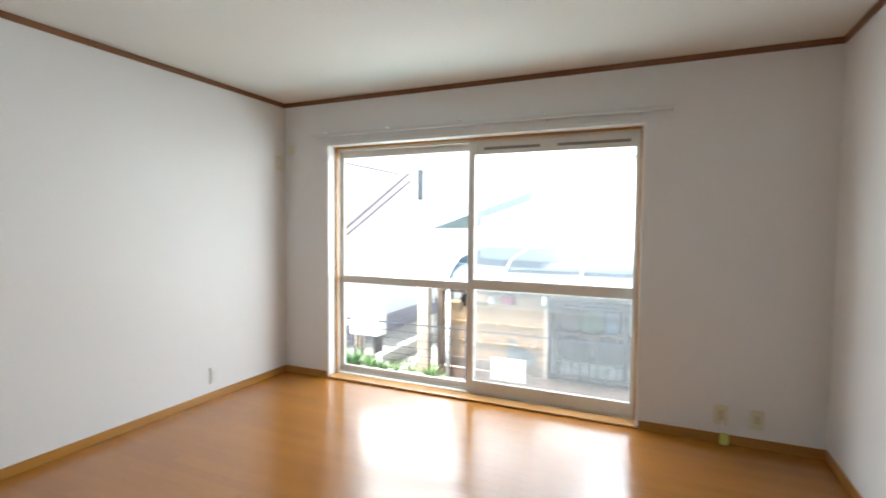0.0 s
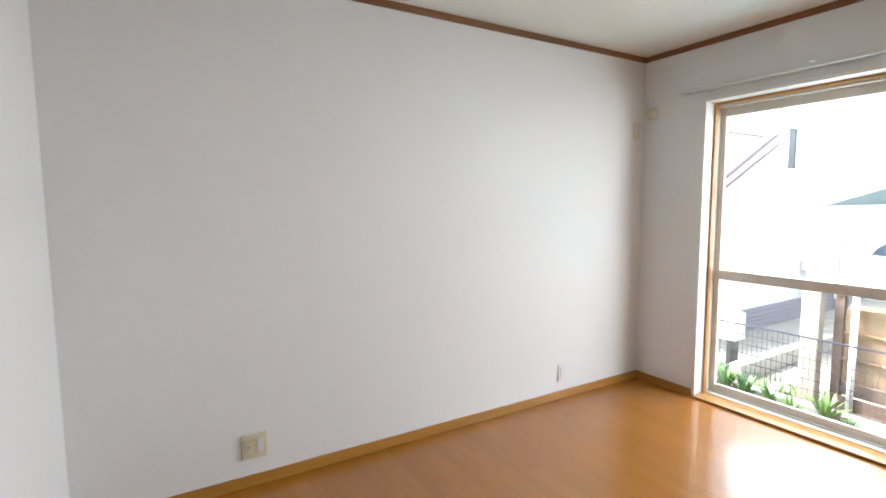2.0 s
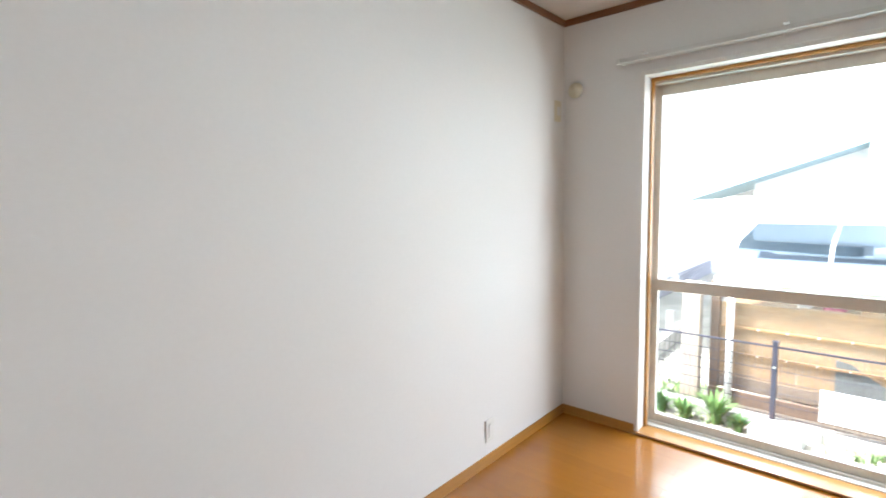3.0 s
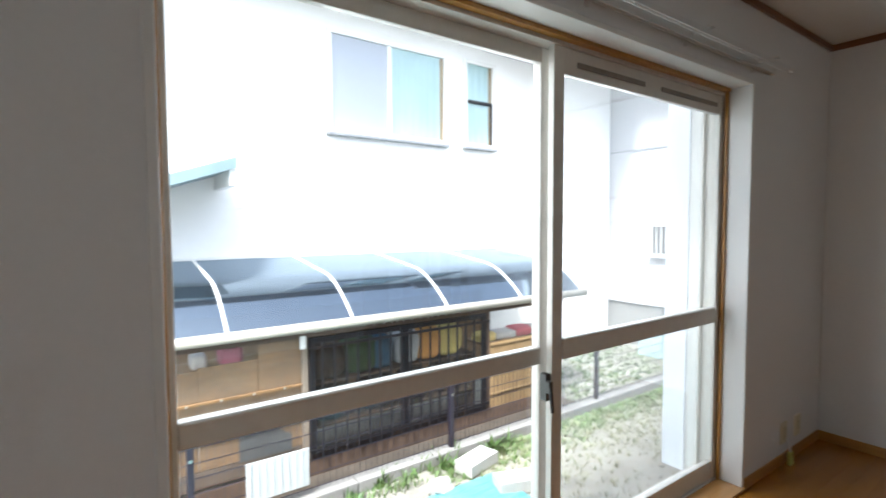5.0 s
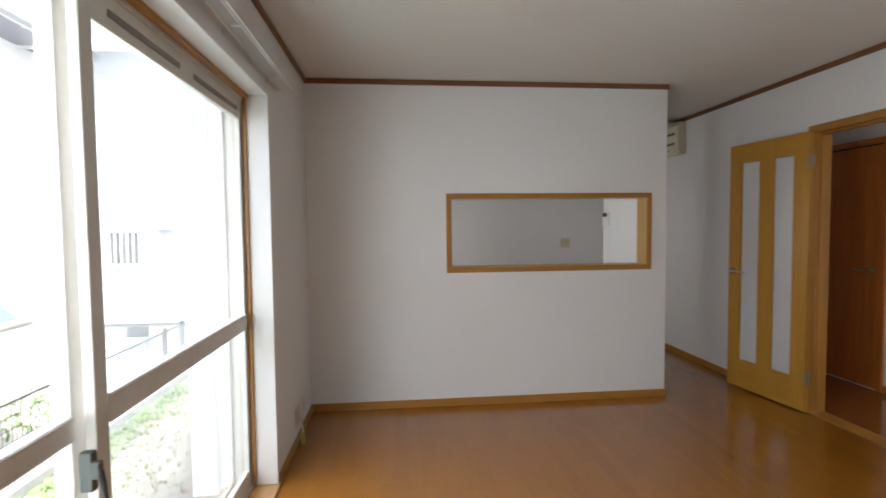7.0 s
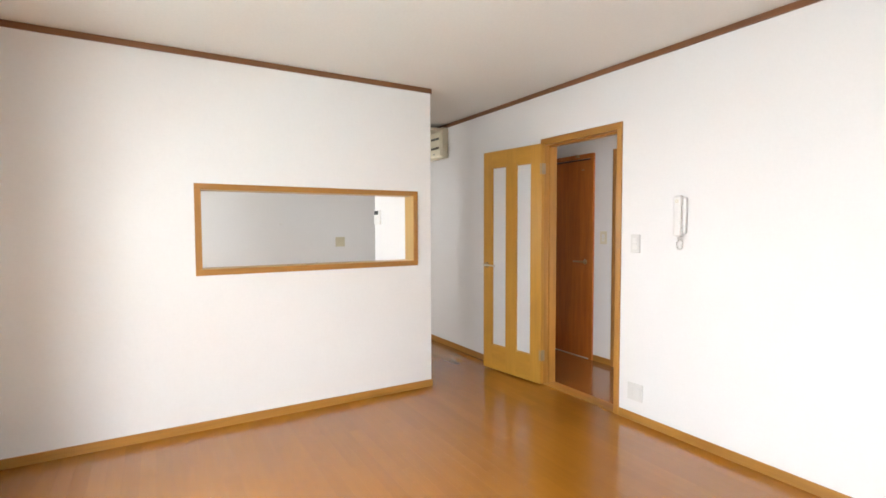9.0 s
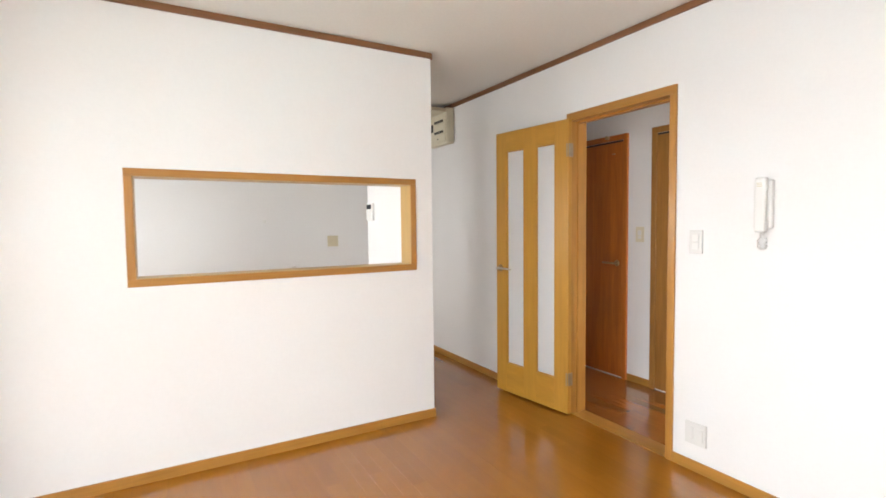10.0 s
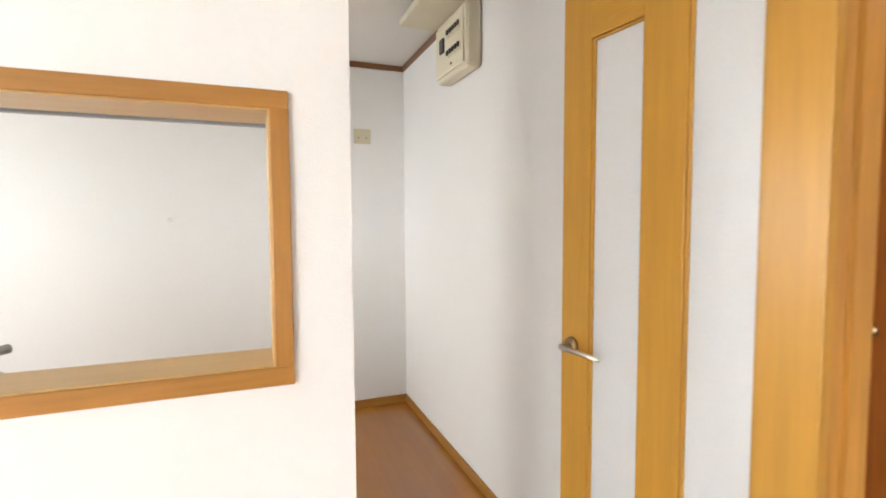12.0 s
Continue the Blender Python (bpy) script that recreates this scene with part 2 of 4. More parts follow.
def add_tube(bm, points, radius, sides=8):
    """A round bar along points."""
    rings = []
    pts = [Vector(p) for p in points]
    for i, p in enumerate(pts):
        d = (pts[min(i + 1, len(pts) - 1)] - pts[max(i - 1, 0)]).normalized()
        a = d.cross(Vector((0, 0, 1)) if abs(d.z) < 0.9 else Vector((1, 0, 0))).normalized()
        b = d.cross(a)
        r = radius[i] if isinstance(radius, (list, tuple)) else radius
        rings.append([bm.verts.new(p + (a * math.cos(k * 2 * math.pi / sides) + b * math.sin(k * 2 * math.pi / sides)) * r) for k in range(sides)])
    for r0, r1 in zip(rings, rings[1:]):
        for k in range(sides):
            bm.faces.new((r0[k], r0[(k + 1) % sides], r1[(k + 1) % sides], r1[k]))
    bm.faces.new(rings[0][::-1]), bm.faces.new(rings[-1])
    return bm


def tube(points, radius, sides=8):
    return add_tube(bmesh.new(), points, radius, sides)


ORIGIN = {}


def mesh_of(name, bm, mat, origin):
    bmesh.ops.recalc_face_normals(bm, faces=bm.faces)
    for v in bm.verts:
        v.co -= origin
    me = bpy.data.meshes.new(name)
    bm.to_mesh(me)
    bm.free()
    me.materials.append(mat)
    return me


EAST = 0.0                           # offset of all that stands in the garden


def thing(name, at, label, category, group="", kind=""):
    """An Empty at the base of a thing, which parents its parts."""
    ob = tagged(new(name), label, category, group, kind)
    ob.location = (at[0] + EAST, at[1], at[2])
    ORIGIN[ob] = Vector(at)
    return ob


def part(name, bm, mat, parent, label="", smooth=False):
    """One mesh, given in world metres, under a thing or a part."""
    ob = new(name, mesh_of(name, bm, mat, ORIGIN[parent]))
    ob.parent = parent
    ORIGIN[ob] = ORIGIN[parent]
    if label:
        tagged(ob, label)
    if smooth:
        ob.data.polygons.foreach_set("use_smooth", [True] * len(ob.data.polygons))
    return ob


def solid(name, bm, mat, label, category, kind="", at=(0, 0, 0), group=""):
    """A thing or piece of the setting that is one mesh."""
    ob = tagged(new(name, mesh_of(name, bm, mat, Vector(at))), label, category, group, kind)
    ob.location = (at[0] + EAST, at[1], at[2])
    ORIGIN[ob] = Vector(at)
    return ob


def boxes(*rows, bevel=0.0):
    bm = bmesh.new()
    for r in rows:
        add_box(bm, *r, bevel)
    return bm


# ---- the plan ----
W, D, H = 3.992, -3.515, 2.40         # counter wall, door wall, ceiling
KX, CE, RX = 6.319, -2.702, 4.857      # kitchen back wall, end of the counter wall, end of its return
HY = -4.420                          # far wall of the hall
WX0, WX1, WZ = 0.475, 2.960, 2.005     # window opening
DX0, DX1, DZ = 2.828, 3.548, 1.96     # doorway
GZ = -0.80                           # garden ground

# ---- structure ----
solid("wall_west", bx(-0.12, 0, D - 0.12, 0.2, 0, H), paper, "white papered long wall of the living room", "wall", "structure")
solid("wall_north", boxes((0, WX0 - 0.018, 0, 0.2, 0, H), (WX0 - 0.018, WX1 + 0.018, 0, 0.2, WZ + 0.018, H), (WX1 + 0.018, 4.55, 0, 0.2, 0, H), (4.55, 5.65, 0, 0.2, 0, 0.9), (4.55, 5.65, 0, 0.2, 1.8, H), (5.65, KX, 0, 0.2, 0, H),
      (WX0, WX1, 0.1, 0.2, -0.12, 0)),
      paper, "white papered wall with the large sliding window", "wall", "structure")
solid("wall_south", boxes((0, DX0 - 0.03, D - 0.12, D, 0, H), (DX0 - 0.03, DX1 + 0.03, D - 0.12, D, DZ + 0.03, H), (DX1 + 0.03, KX, D - 0.12, D, 0, H)), paper, "white papered wall with the hall doorway", "wall", "structure")
solid("wall_east", bx(KX, KX + 0.12, D - 0.12, 0.2, 0, H), paper, "white papered back wall of the kitchen", "wall", "structure")
HT = (-2.543, -1.036, 1.036, 1.547)   # hatch opening: y, y, z, z


def holed_wall(x0, x1, y0, y1, z0, z1, ya, yb, za, zb):
    """A wall slab across x with one rectangular hole through it."""
    bm = bmesh.new()
    rim = [[[bm.verts.new((x, y, z)) for y, z in ring] for ring in (((y0, z0), (y1, z0), (y1, z1), (y0, z1)), ((ya, za), (yb, za), (yb, zb), (ya, zb)))] for x in (x0, x1)]
    for k in range(4):
        j = (k + 1) % 4
        for outer, inner in rim:
            bm.faces.new((outer[k], outer[j], inner[j], inner[k]))
        for ring in (0, 1):
            bm.faces.new((rim[0][ring][k], rim[0][ring][j], rim[1][ring][j], rim[1][ring][k]))
    return bm


solid("wall_counter", holed_wall(W, W + 0.13, CE, 0, 0, H, HT[0] - 0.02, HT[1] + 0.02, HT[2] - 0.02, HT[3] + 0.02), paper, "white papered counter wall with a serving hatch", "wall", "structure")
solid("wall_return", bx(W + 0.13, RX, CE, CE + 0.12, 0, H), paper, "white papered return of the counter wall", "wall", "structure")
solid("wall_hall_south", bx(1.3, 5.2, HY - 0.1, HY, 0, H), paper, "white papered far wall of the hall", "wall", "structure")
# unseen end wall; its opening is added to let daylight into the hall
solid("wall_hall_west", boxes((1.2, 1.3, HY, HY + 0.06, 0, H), (1.2, 1.3, D - 0.18, D - 0.12, 0, H), (1.2, 1.3, HY + 0.06, D - 0.18, 1.5, H), (1.2, 1.3, HY + 0.06, D - 0.18, 0, 1.12)), paper, "unseen white papered end wall of the hall", "wall", "structure")
solid("wall_hall_east", bx(5.2, 5.3, HY, D - 0.12, 0, H), paper, "unseen white papered end wall of the hall", "wall", "structure")
solid("ceiling", boxes((-0.12, KX + 0.12, D - 0.12, 0.2, H, H + 0.15), (1.2, 5.3, HY - 0.1, D - 0.12, H, H + 0.15)), ceiling_paper, "off-white papered ceiling", "ceiling", "structure")
# unseen block added above the ceiling to stop the sun, which shades the window from above
solid("upper_sun_block", boxes((-0.12, KX + 0.12, D - 0.12, 0.2, H + 0.16, 3.1), (1.2, 5.3, HY - 0.1, D - 0.12, H + 0.16, 3.1)), stucco, "unseen plain block above the ceiling that keeps the sun off", "wall", "structure")

# dark cornice strips and base boards: (name, runs along, from, to, fixed coordinate, side)
def strip(name, x0, x1, y0, y1, z0, z1, mat, label):
    solid(name, bx(x0, x1, y0, y1, z0, z1, 0.0015), mat, label, "trim", "structure")


CT = 0.014
for x0, x1, y0, y1, m in ((0, CT, D + CT, -CT, dark_y), (0, W, -CT, 0, dark_x), (W - CT, W, CE, -CT, dark_y), (0, KX - CT, D, D + CT, dark_x),
                          (KX - CT, KX, D, 0, dark_y), (W, RX, CE - CT, CE, dark_x)):
    strip("trim_cornice", x0, x1, y0, y1, H - 0.037, H - 0.001, m, "dark brown wooden ceiling cornice strip")
BT, BH = 0.009, 0.057
for x0, x1, y0, y1, m in ((0, BT, D + BT, -BT, trim_y), (0, WX0 - 0.02, -BT, 0, trim_x), (WX1 + 0.02, W - BT, -BT, 0, trim_x), (W - BT, W, CE, 0, trim_y),
                          (0, DX0 - 0.042, D, D + BT, trim_x), (DX1 + 0.042, KX - BT, D, D + BT, trim_x), (KX - BT, KX, D, 0, trim_y), (W - BT, RX, CE - BT, CE, trim_x),
                          (3.62, 3.835, HY, HY + BT, trim_x)):
    strip("baseboard", x0, x1, y0, y1, 0, BH, m, "honey brown wooden skirting board")

# ---- window onto the garden ----
def sash(parent, x0, x1, y, z0, z1, rails, vents=False):
    """One sliding sash: stiles, rails and two panes. rails: (bottom rail top, mid rail bottom, mid rail top, top rail bottom)."""
    s, t = 0.055, 0.028
    b, m0, m1, tr = rails
    part("stile", bx(x0, x0 + s, y, y + t, z0, z1, 0.003), alu, parent)
    part("stile", bx(x1 - s, x1, y, y + t, z0, z1, 0.003), alu, parent)
    part("bottom_rail", bx(x0 + s, x1 - s, y + 0.002, y + t, z0, b, 0.003), alu, parent)
    part("middle_rail", boxes((x0 + s, x1 - s, y - 0.006, y + t, m0, m1), (x0 + s, x1 - s, y - 0.009, y - 0.005, m1 - 0.012, m1 - 0.003), bevel=0.003), alu, parent)
    top = part("top_rail", bx(x0 + s, x1 - s, y + 0.002, y + t, tr, z1, 0.003), alu, parent)
    if vents:
        w = x1 - x0
        for a, c in ((0.10, 0.44), (0.54, 0.93)):
            part("vent_slot", bx(x0 + w * a, x0 + w * c, y - 0.004, y + 0.003, z1 - 0.062, z1 - 0.042, 0.002), dark_slot, top, "dark ventilation slot")
    for za, zb in ((b, m0), (m1, tr)):
        g = part("pane", bx(x0 + s - 0.004, x1 - s + 0.004, y + 0.011, y + 0.016, za - 0.004, zb + 0.004), window_glass, parent, "clear glass pane")
        g.visible_shadow = False


sill_wood = wood("sill_wood", (0.46, 0.24, 0.08), 0.12, 0, 0.1, 0, 0.5)
dark_slot = material("vent_shadow_plastic", (0.24, 0.22, 0.19), 0.6, 0, ((9, 0.1),))
win = thing("window_1", (1.7, 0.1, 0), "large cream aluminium sliding window with two sashes", "window", kind="structure")
FY = 0.088
part("wooden_frame", boxes((WX0, WX0 + 0.014, FY, FY + 0.03, 0.016, WZ), (WX1 - 0.014, WX1, FY + 0.014, FY + 0.03, 0.016, WZ), (WX0 + 0.014, WX1 - 0.014, FY, FY + 0.03, WZ - 0.016, WZ), bevel=0.002), trim_z, win, "orange brown wooden inner frame")
part("window_sill", bx(WX0 - 0.02, WX1 + 0.02, -0.014, FY + 0.03, 0.004, 0.017, 0.003), sill_wood, win, "varnished brown wooden sill at floor level")
part("outer_frame", boxes((WX0 - 0.03, WX0 + 0.001, FY + 0.03, 0.25, 0.0, WZ + 0.02), (WX1 - 0.001, WX1 + 0.03, FY + 0.03, 0.29, 0.0, WZ + 0.02), (WX0 + 0.001, WX1 - 0.001, FY + 0.03, 0.25, WZ - 0.03, WZ),
     (WX0 + 0.001, WX1 - 0.001, FY + 0.03, 0.25, -0.02, 0.022), (WX0 + 0.001, WX1 - 0.001, 0.158, 0.164, 0.022, 0.036), bevel=0.002), alu, win)
part("shutter_guide", bx(WX1 - 0.003, WX1 + 0.06, 0.292, 0.42, -0.02, WZ + 0.02, 0.004), shutter_white, win, "white storm shutter guide rail")
sash(win, 1.708, 2.972, 0.125, 0.024, WZ - 0.03, (0.118, 0.84, 0.918, 1.88), vents=True)
sash(win, 0.456, 1.752, 0.175, 0.024, WZ - 0.03, (0.078, 0.822, 0.886, 1.92))
lock = part("crescent_lock", boxes((1.672, 1.696, 0.118, 0.150, 0.70, 0.80), (1.664, 1.684, 0.096, 0.120, 0.735, 0.778), bevel=0.004), lock_metal, win, "dark grey crescent lock")
part("lock_lever", tube([(1.674, 0.10, 0.755), (1.668, 0.090, 0.72), (1.672, 0.088, 0.67)], [0.008, 0.007, 0.006]), dark_plastic, lock)
scr = part("insect_screen", bx(1.74, 2.94, 0.221, 0.223, 0.05, WZ - 0.05), screen_mesh, win, "fine grey insect mesh")
scr.visible_shadow = False
part("screen_frame", boxes((1.715, 1.74, 0.212, 0.232, 0.024, WZ - 0.032), (2.94, 2.957, 0.212, 0.232, 0.024, WZ - 0.032), (1.74, 2.94, 0.212, 0.232, 0.024, 0.05), (1.74, 2.94, 0.212, 0.232, WZ - 0.06, WZ - 0.032)), alu, win)
# white painted reveal lining
solid("trim_window_reveal", boxes((WX0 - 0.022, WX0, -0.004, FY + 0.02, 0.0175, WZ + 0.022), (WX1, WX1 + 0.022, -0.004, FY + 0.02, 0.0175, WZ + 0.022), (WX0, WX1, -0.004, FY + 0.02, WZ, WZ + 0.022), bevel=0.003),
      melamine, "white painted lining round the window opening", "trim", "structure")

# kitchen window, which lights the kitchen from the garden side
kw = thing("window_2", (5.1, 0.1, 0.9), "aluminium kitchen window", "window", kind="structure")
part("window_frame", boxes((4.55, 4.59, 0.08, 0.14, 0.9, 1.8), (5.61, 5.65, 0.08, 0.14, 0.9, 1.8), (4.59, 5.61, 0.08, 0.14, 0.9, 0.94), (4.59, 5.61, 0.08, 0.14, 1.76, 1.8), (5.08, 5.12, 0.08, 0.14, 0.94, 1.76)), alu, kw)
for a, c in ((4.59, 5.08), (5.12, 5.61)):
    part("pane", bx(a, c, 0.108, 0.113, 0.94, 1.76), window_glass, kw).visible_shadow = False

# ---- curtain rail ----
rail = thing("curtain_rail", (1.72, 0, 2.08), "white double metal curtain rail above the window", "curtain rail")
for y, z in ((-0.024, 2.085), (-0.10, 2.075)):
    part("track", boxes((0.37, 3.12, y - 0.009, y + 0.009, z - 0.002, z + 0.012), (0.37, 3.12, y - 0.009, y - 0.006, z - 0.010, z), (0.37, 3.12, y + 0.006, y + 0.009, z - 0.010, z)), rail_white, rail)
    for x in (0.36, 3.115):
        part("end_cap", bx(x, x + 0.016, y - 0.012, y + 0.012, z - 0.012, z + 0.015, 0.003), white_plastic, rail)
for x in (0.5, 1.1, 1.72, 2.34, 2.95):
    part("bracket", boxes((x - 0.012, x + 0.012, -0.004, 0, 2.06, 2.115), (x - 0.010, x + 0.010, -0.115, -0.004, 2.0975, 2.101), (x - 0.010, x + 0.010, -0.036, -0.012, 2.0965, 2.1015)), rail_white, rail)

# ---- doorway with its casing, leaf and threshold ----
cas = thing("door_frame", (3.12, D, 0), "honey coloured wooden door casing of the hall doorway", "door frame", kind="structure")
for x0, x1 in ((DX0 - 0.04, DX0), (DX1, DX1 + 0.04)):
    part("jamb", bx(x0, x1, D - 0.132, D + 0.012, 0, DZ, 0.002), trim_z, cas)
part("head", bx(DX0 - 0.04, DX1 + 0.04, D - 0.132, D + 0.012, DZ, DZ + 0.05, 0.002), trim_x, cas)
part("door_stop", boxes((DX0, DX0 + 0.012, D - 0.085, D - 0.045, 0.006, DZ), (DX1 - 0.012, DX1, D - 0.085, D - 0.045, 0.006, DZ), (DX0 + 0.012, DX1 - 0.012, D - 0.085, D - 0.045, DZ - 0.012, DZ)), trim_z, cas)
part("threshold", bx(DX0, DX1, D - 0.12, D + 0.004, 0, 0.006, 0.002), trim_x, cas)

# the open leaf, swung back towards the kitchen; built shut along x and then turned about its hinge
LW, LT = 0.68, 0.036
TURN = Matrix.Translation((3.530, -3.465, 0)) @ Matrix.Rotation(math.atan2(0.088, 0.666), 4, "Z")


def leaf_part(name, bm, mat, parent, label="", smooth=False):
    bm.transform(TURN)
    return part(name, bm, mat, parent, label, smooth)


leaf = thing("door_1", (3.530, -3.465, 0), "open honey wooden door with two tall frosted glass strips", "door", kind="structure")
LZ0, LZ1, GA, GB = 0.012, 1.968, 0.232, 1.826
G1, G2 = (0.115, 0.281), (0.400, 0.573)
for a, c in ((0, G1[0]), (G1[1], G2[0]), (G2[1], LW)):
    leaf_part("stile", bx(a, c, -LT, 0, LZ0, LZ1, 0.002), leaf_wood_z, leaf)
for a, c in (G1, G2):
    leaf_part("rail", bx(a, c, -LT, 0, LZ0, GA, 0.001), leaf_wood_x, leaf)
    leaf_part("rail", bx(a, c, -LT, 0, GB, LZ1, 0.001), leaf_wood_x, leaf)
    leaf_part("glass_strip", bx(a, c, -LT / 2 - 0.003, -LT / 2 + 0.003, GA, GB), frosted, leaf, "frosted white glass strip")
    for y0, y1 in ((-0.0145, -0.007), (-LT + 0.007, -LT + 0.0145)):
        leaf_part("glazing_bead", boxes((a, a + 0.008, y0, y1, GA, GB), (c - 0.008, c, y0, y1, GA, GB), (a + 0.008, c - 0.008, y0, y1, GA, GA + 0.008), (a + 0.008, c - 0.008, y0, y1, GB - 0.008, GB), bevel=0.002), leaf_wood_z, leaf)
for side in (1, -1):
    y0 = 0 if side > 0 else -LT
    hd = leaf_part("door_handle", tube([(0.635, y0, 0.955), (0.635, y0 + side * 0.012, 0.955)], [0.026, 0.022], 20), brass, leaf, "aged brass lever handle", True)
    leaf_part("lever", tube([(0.635, y0 + side * 0.010, 0.955), (0.635, y0 + side * 0.045, 0.955), (0.625, y0 + side * 0.052, 0.956), (0.56, y0 + side * 0.054, 0.958), (0.485, y0 + side * 0.048, 0.954)],
              [0.009, 0.009, 0.008, 0.007, 0.006], 10), steel, hd, "", True)
for z in (0.20, 1.72):
    part("hinge", boxes((3.524, 3.534, -3.503, -3.466, z + 0.005, z + 0.09), (3.534, 3.545, -3.4635, -3.4605, z + 0.005, z + 0.09), bevel=0.002), hinge_metal, leaf, "steel butt hinge")

# ---- hall doors ----
def hall_door(name, x0, x1, mat, label, handle_x, lever_to):
    """A flush door in the hall's far wall, seen from outer casing edge x0 to x1."""
    d = thing(name, ((x0 + x1) / 2, HY, 0), label, "door", kind="structure")
    for a, c in ((x0, x0 + 0.04), (x1 - 0.04, x1)):
        part("jamb", bx(a, c, HY, HY + 0.022, 0, 1.96, 0.002), mat, d)
    part("head", bx(x0, x1, HY, HY + 0.022, 1.96, 2.005, 0.002), mat, d)
    part("leaf", bx(x0 + 0.043, x1 - 0.043, HY + 0.001, HY + 0.008, 0.008, 1.945, 0.001), mat, d)
    # the shadow line over the leaf is put in as a dark strip
    part("shadow_gap_strip", bx(x0 + 0.041, x1 - 0.041, HY + 0.0005, HY + 0.004, 1.946, 1.959), dark_plastic, d, "dark strip put in for the shadow gap over the leaf")
    h = part("door_handle", tube([(handle_x, HY + 0.008, 0.955), (handle_x, HY + 0.018, 0.955)], [0.025, 0.021], 16), brass, d, "brass lever handle", True)
    part("lever", tube([(handle_x, HY + 0.016, 0.955), (handle_x, HY + 0.05, 0.955), (lever_to, HY + 0.052, 0.955)], [0.009, 0.009, 0.007], 8), brass, h, "", True)
    return d


da = hall_door("door_2", 3.84, 4.62, hall_door_wood, "closed orange brown flush wooden door in the hall", 3.945, 4.06)
part("latch_knob", tube([(4.03, HY + 0.02, 1.99), (4.03, HY + 0.05, 1.99)], [0.014, 0.016], 12), brass, da, "small round brass knob", True)
part("latch_plate", bx(3.965, 3.995, HY + 0.008, HY + 0.02, 1.85, 1.858, 0.002), brass, da)
hall_door("door_3", 2.87, 3.615, hall_door_wood_b, "closed brown flush wooden door in the hall", 3.42, 3.375)

# ---- serving hatch ----
hat = thing("serving_hatch", (W, -1.8, 0.99), "brown wooden frame of the kitchen serving hatch", "hatch", kind="structure")
y0, y1, z0, z1 = HT
X0, X1 = W - 0.012, W + 0.142
part("jamb", bx(X0, X1, y0 - 0.036, y0, z0, z1, 0.002), frame_z, hat)
part("jamb", bx(X0, X1, y1, y1 + 0.036, z0, z1, 0.002), frame_z, hat)
part("head", bx(X0, X1, y0 - 0.036, y1 + 0.036, z1, z1 + 0.036, 0.002), frame_y, hat)
part("sill", bx(X0, X1, y0 - 0.036, y1 + 0.036, z0 - 0.038, z0, 0.002), frame_y, hat)
for bm, m in ((bx(X0 + 0.006, X1 - 0.002, y0, y0 + 0.003, z0 + 0.003, z1 - 0.003), lit_lining_z), (bx(X0 + 0.006, X1 - 0.002, y1 - 0.003, y1, z0 + 0.003, z1 - 0.003), lit_lining_z),
              (bx(X0 + 0.006, X1 - 0.002, y0, y1, z0, z0 + 0.003), lit_lining_y), (bx(X0 + 0.006, X1 - 0.002, y0, y1, z1 - 0.003, z1), lit_lining_y)):
    part("lining", bm, m, hat, "honey lining board, paler for the light on the inner face")

# ---- small fittings ----
def wall_plate(name, face, a, z, w, h, mat, label, category, inner, rocker_mat, depth=0.009):
    """A plate on a wall. face: ('x' or 'y', coordinate, side); a: centre along the wall; inner: boxes (da, dz, w, h) of what sits on it."""
    ax, c, s = face
    at = (c, a, z) if ax == "x" else (a, c, z)
    t = thing(name, at, label, category)

    def on(a0, a1, d0, d1, z0, z1, bevel):
        d0, d1 = sorted((c + s * d0, c + s * d1))
        return bx(d0, d1, a0, a1, z0, z1, bevel) if ax == "x" else bx(a0, a1, d0, d1, z0, z1, bevel)

    part("plate", on(a - w / 2, a + w / 2, 0, depth, z - h / 2, z + h / 2, 0.003), mat, t)
    for k, (da, dz, iw, ih, m) in enumerate(inner):
        part("insert", on(a + da - iw / 2, a + da + iw / 2, depth - 0.001, depth + 0.004, z + dz - ih / 2, z + dz + ih / 2, 0.0015), m or rocker_mat, t)
    return t


wall_plate("wall_socket", ("x", 0, 1), -0.79, 0.185, 0.07, 0.12, white_plastic, "white plastic wall socket above the skirting", "socket", [(0, 0, 0.030, 0.075, None)], white_plastic)
wall_plate("antenna_socket", ("x", 0, 1), -2.80, 0.20, 0.115, 0.12, beige_plastic, "beige double plate with antenna and power sockets", "socket", [(-0.027, 0, 0.034, 0.07, None), (0.027, 0, 0.030, 0.07, white_plastic), (-0.027, 0, 0.012, 0.012, dark_plastic)], beige_plastic)
wall_plate("wall_socket", ("x", 0, 1), -0.085, 1.87, 0.065, 0.12, cream_plastic, "cream wall socket for an air conditioner", "socket", [(0, 0, 0.032, 0.05, None)], white_plastic)
wall_plate("wall_socket", ("y", 0, -1), 3.455, 0.175, 0.075, 0.12, cream_plastic, "cream wall socket beside the window", "socket", [(0, 0, 0.034, 0.07, None)], beige_plastic)
wall_plate("telephone_socket", ("y", 0, -1), 3.645, 0.175, 0.075, 0.12, cream_plastic, "cream telephone socket plate near the corner", "socket", [(0, 0, 0.034, 0.05, None)], beige_plastic)
wall_plate("light_switch", ("y", D, 1), 2.672, 1.19, 0.07, 0.12, plate_white, "white double light switch beside the doorway", "switch", [(0, 0.02, 0.034, 0.035, None), (0, -0.02, 0.034, 0.035, None)], white_plastic)
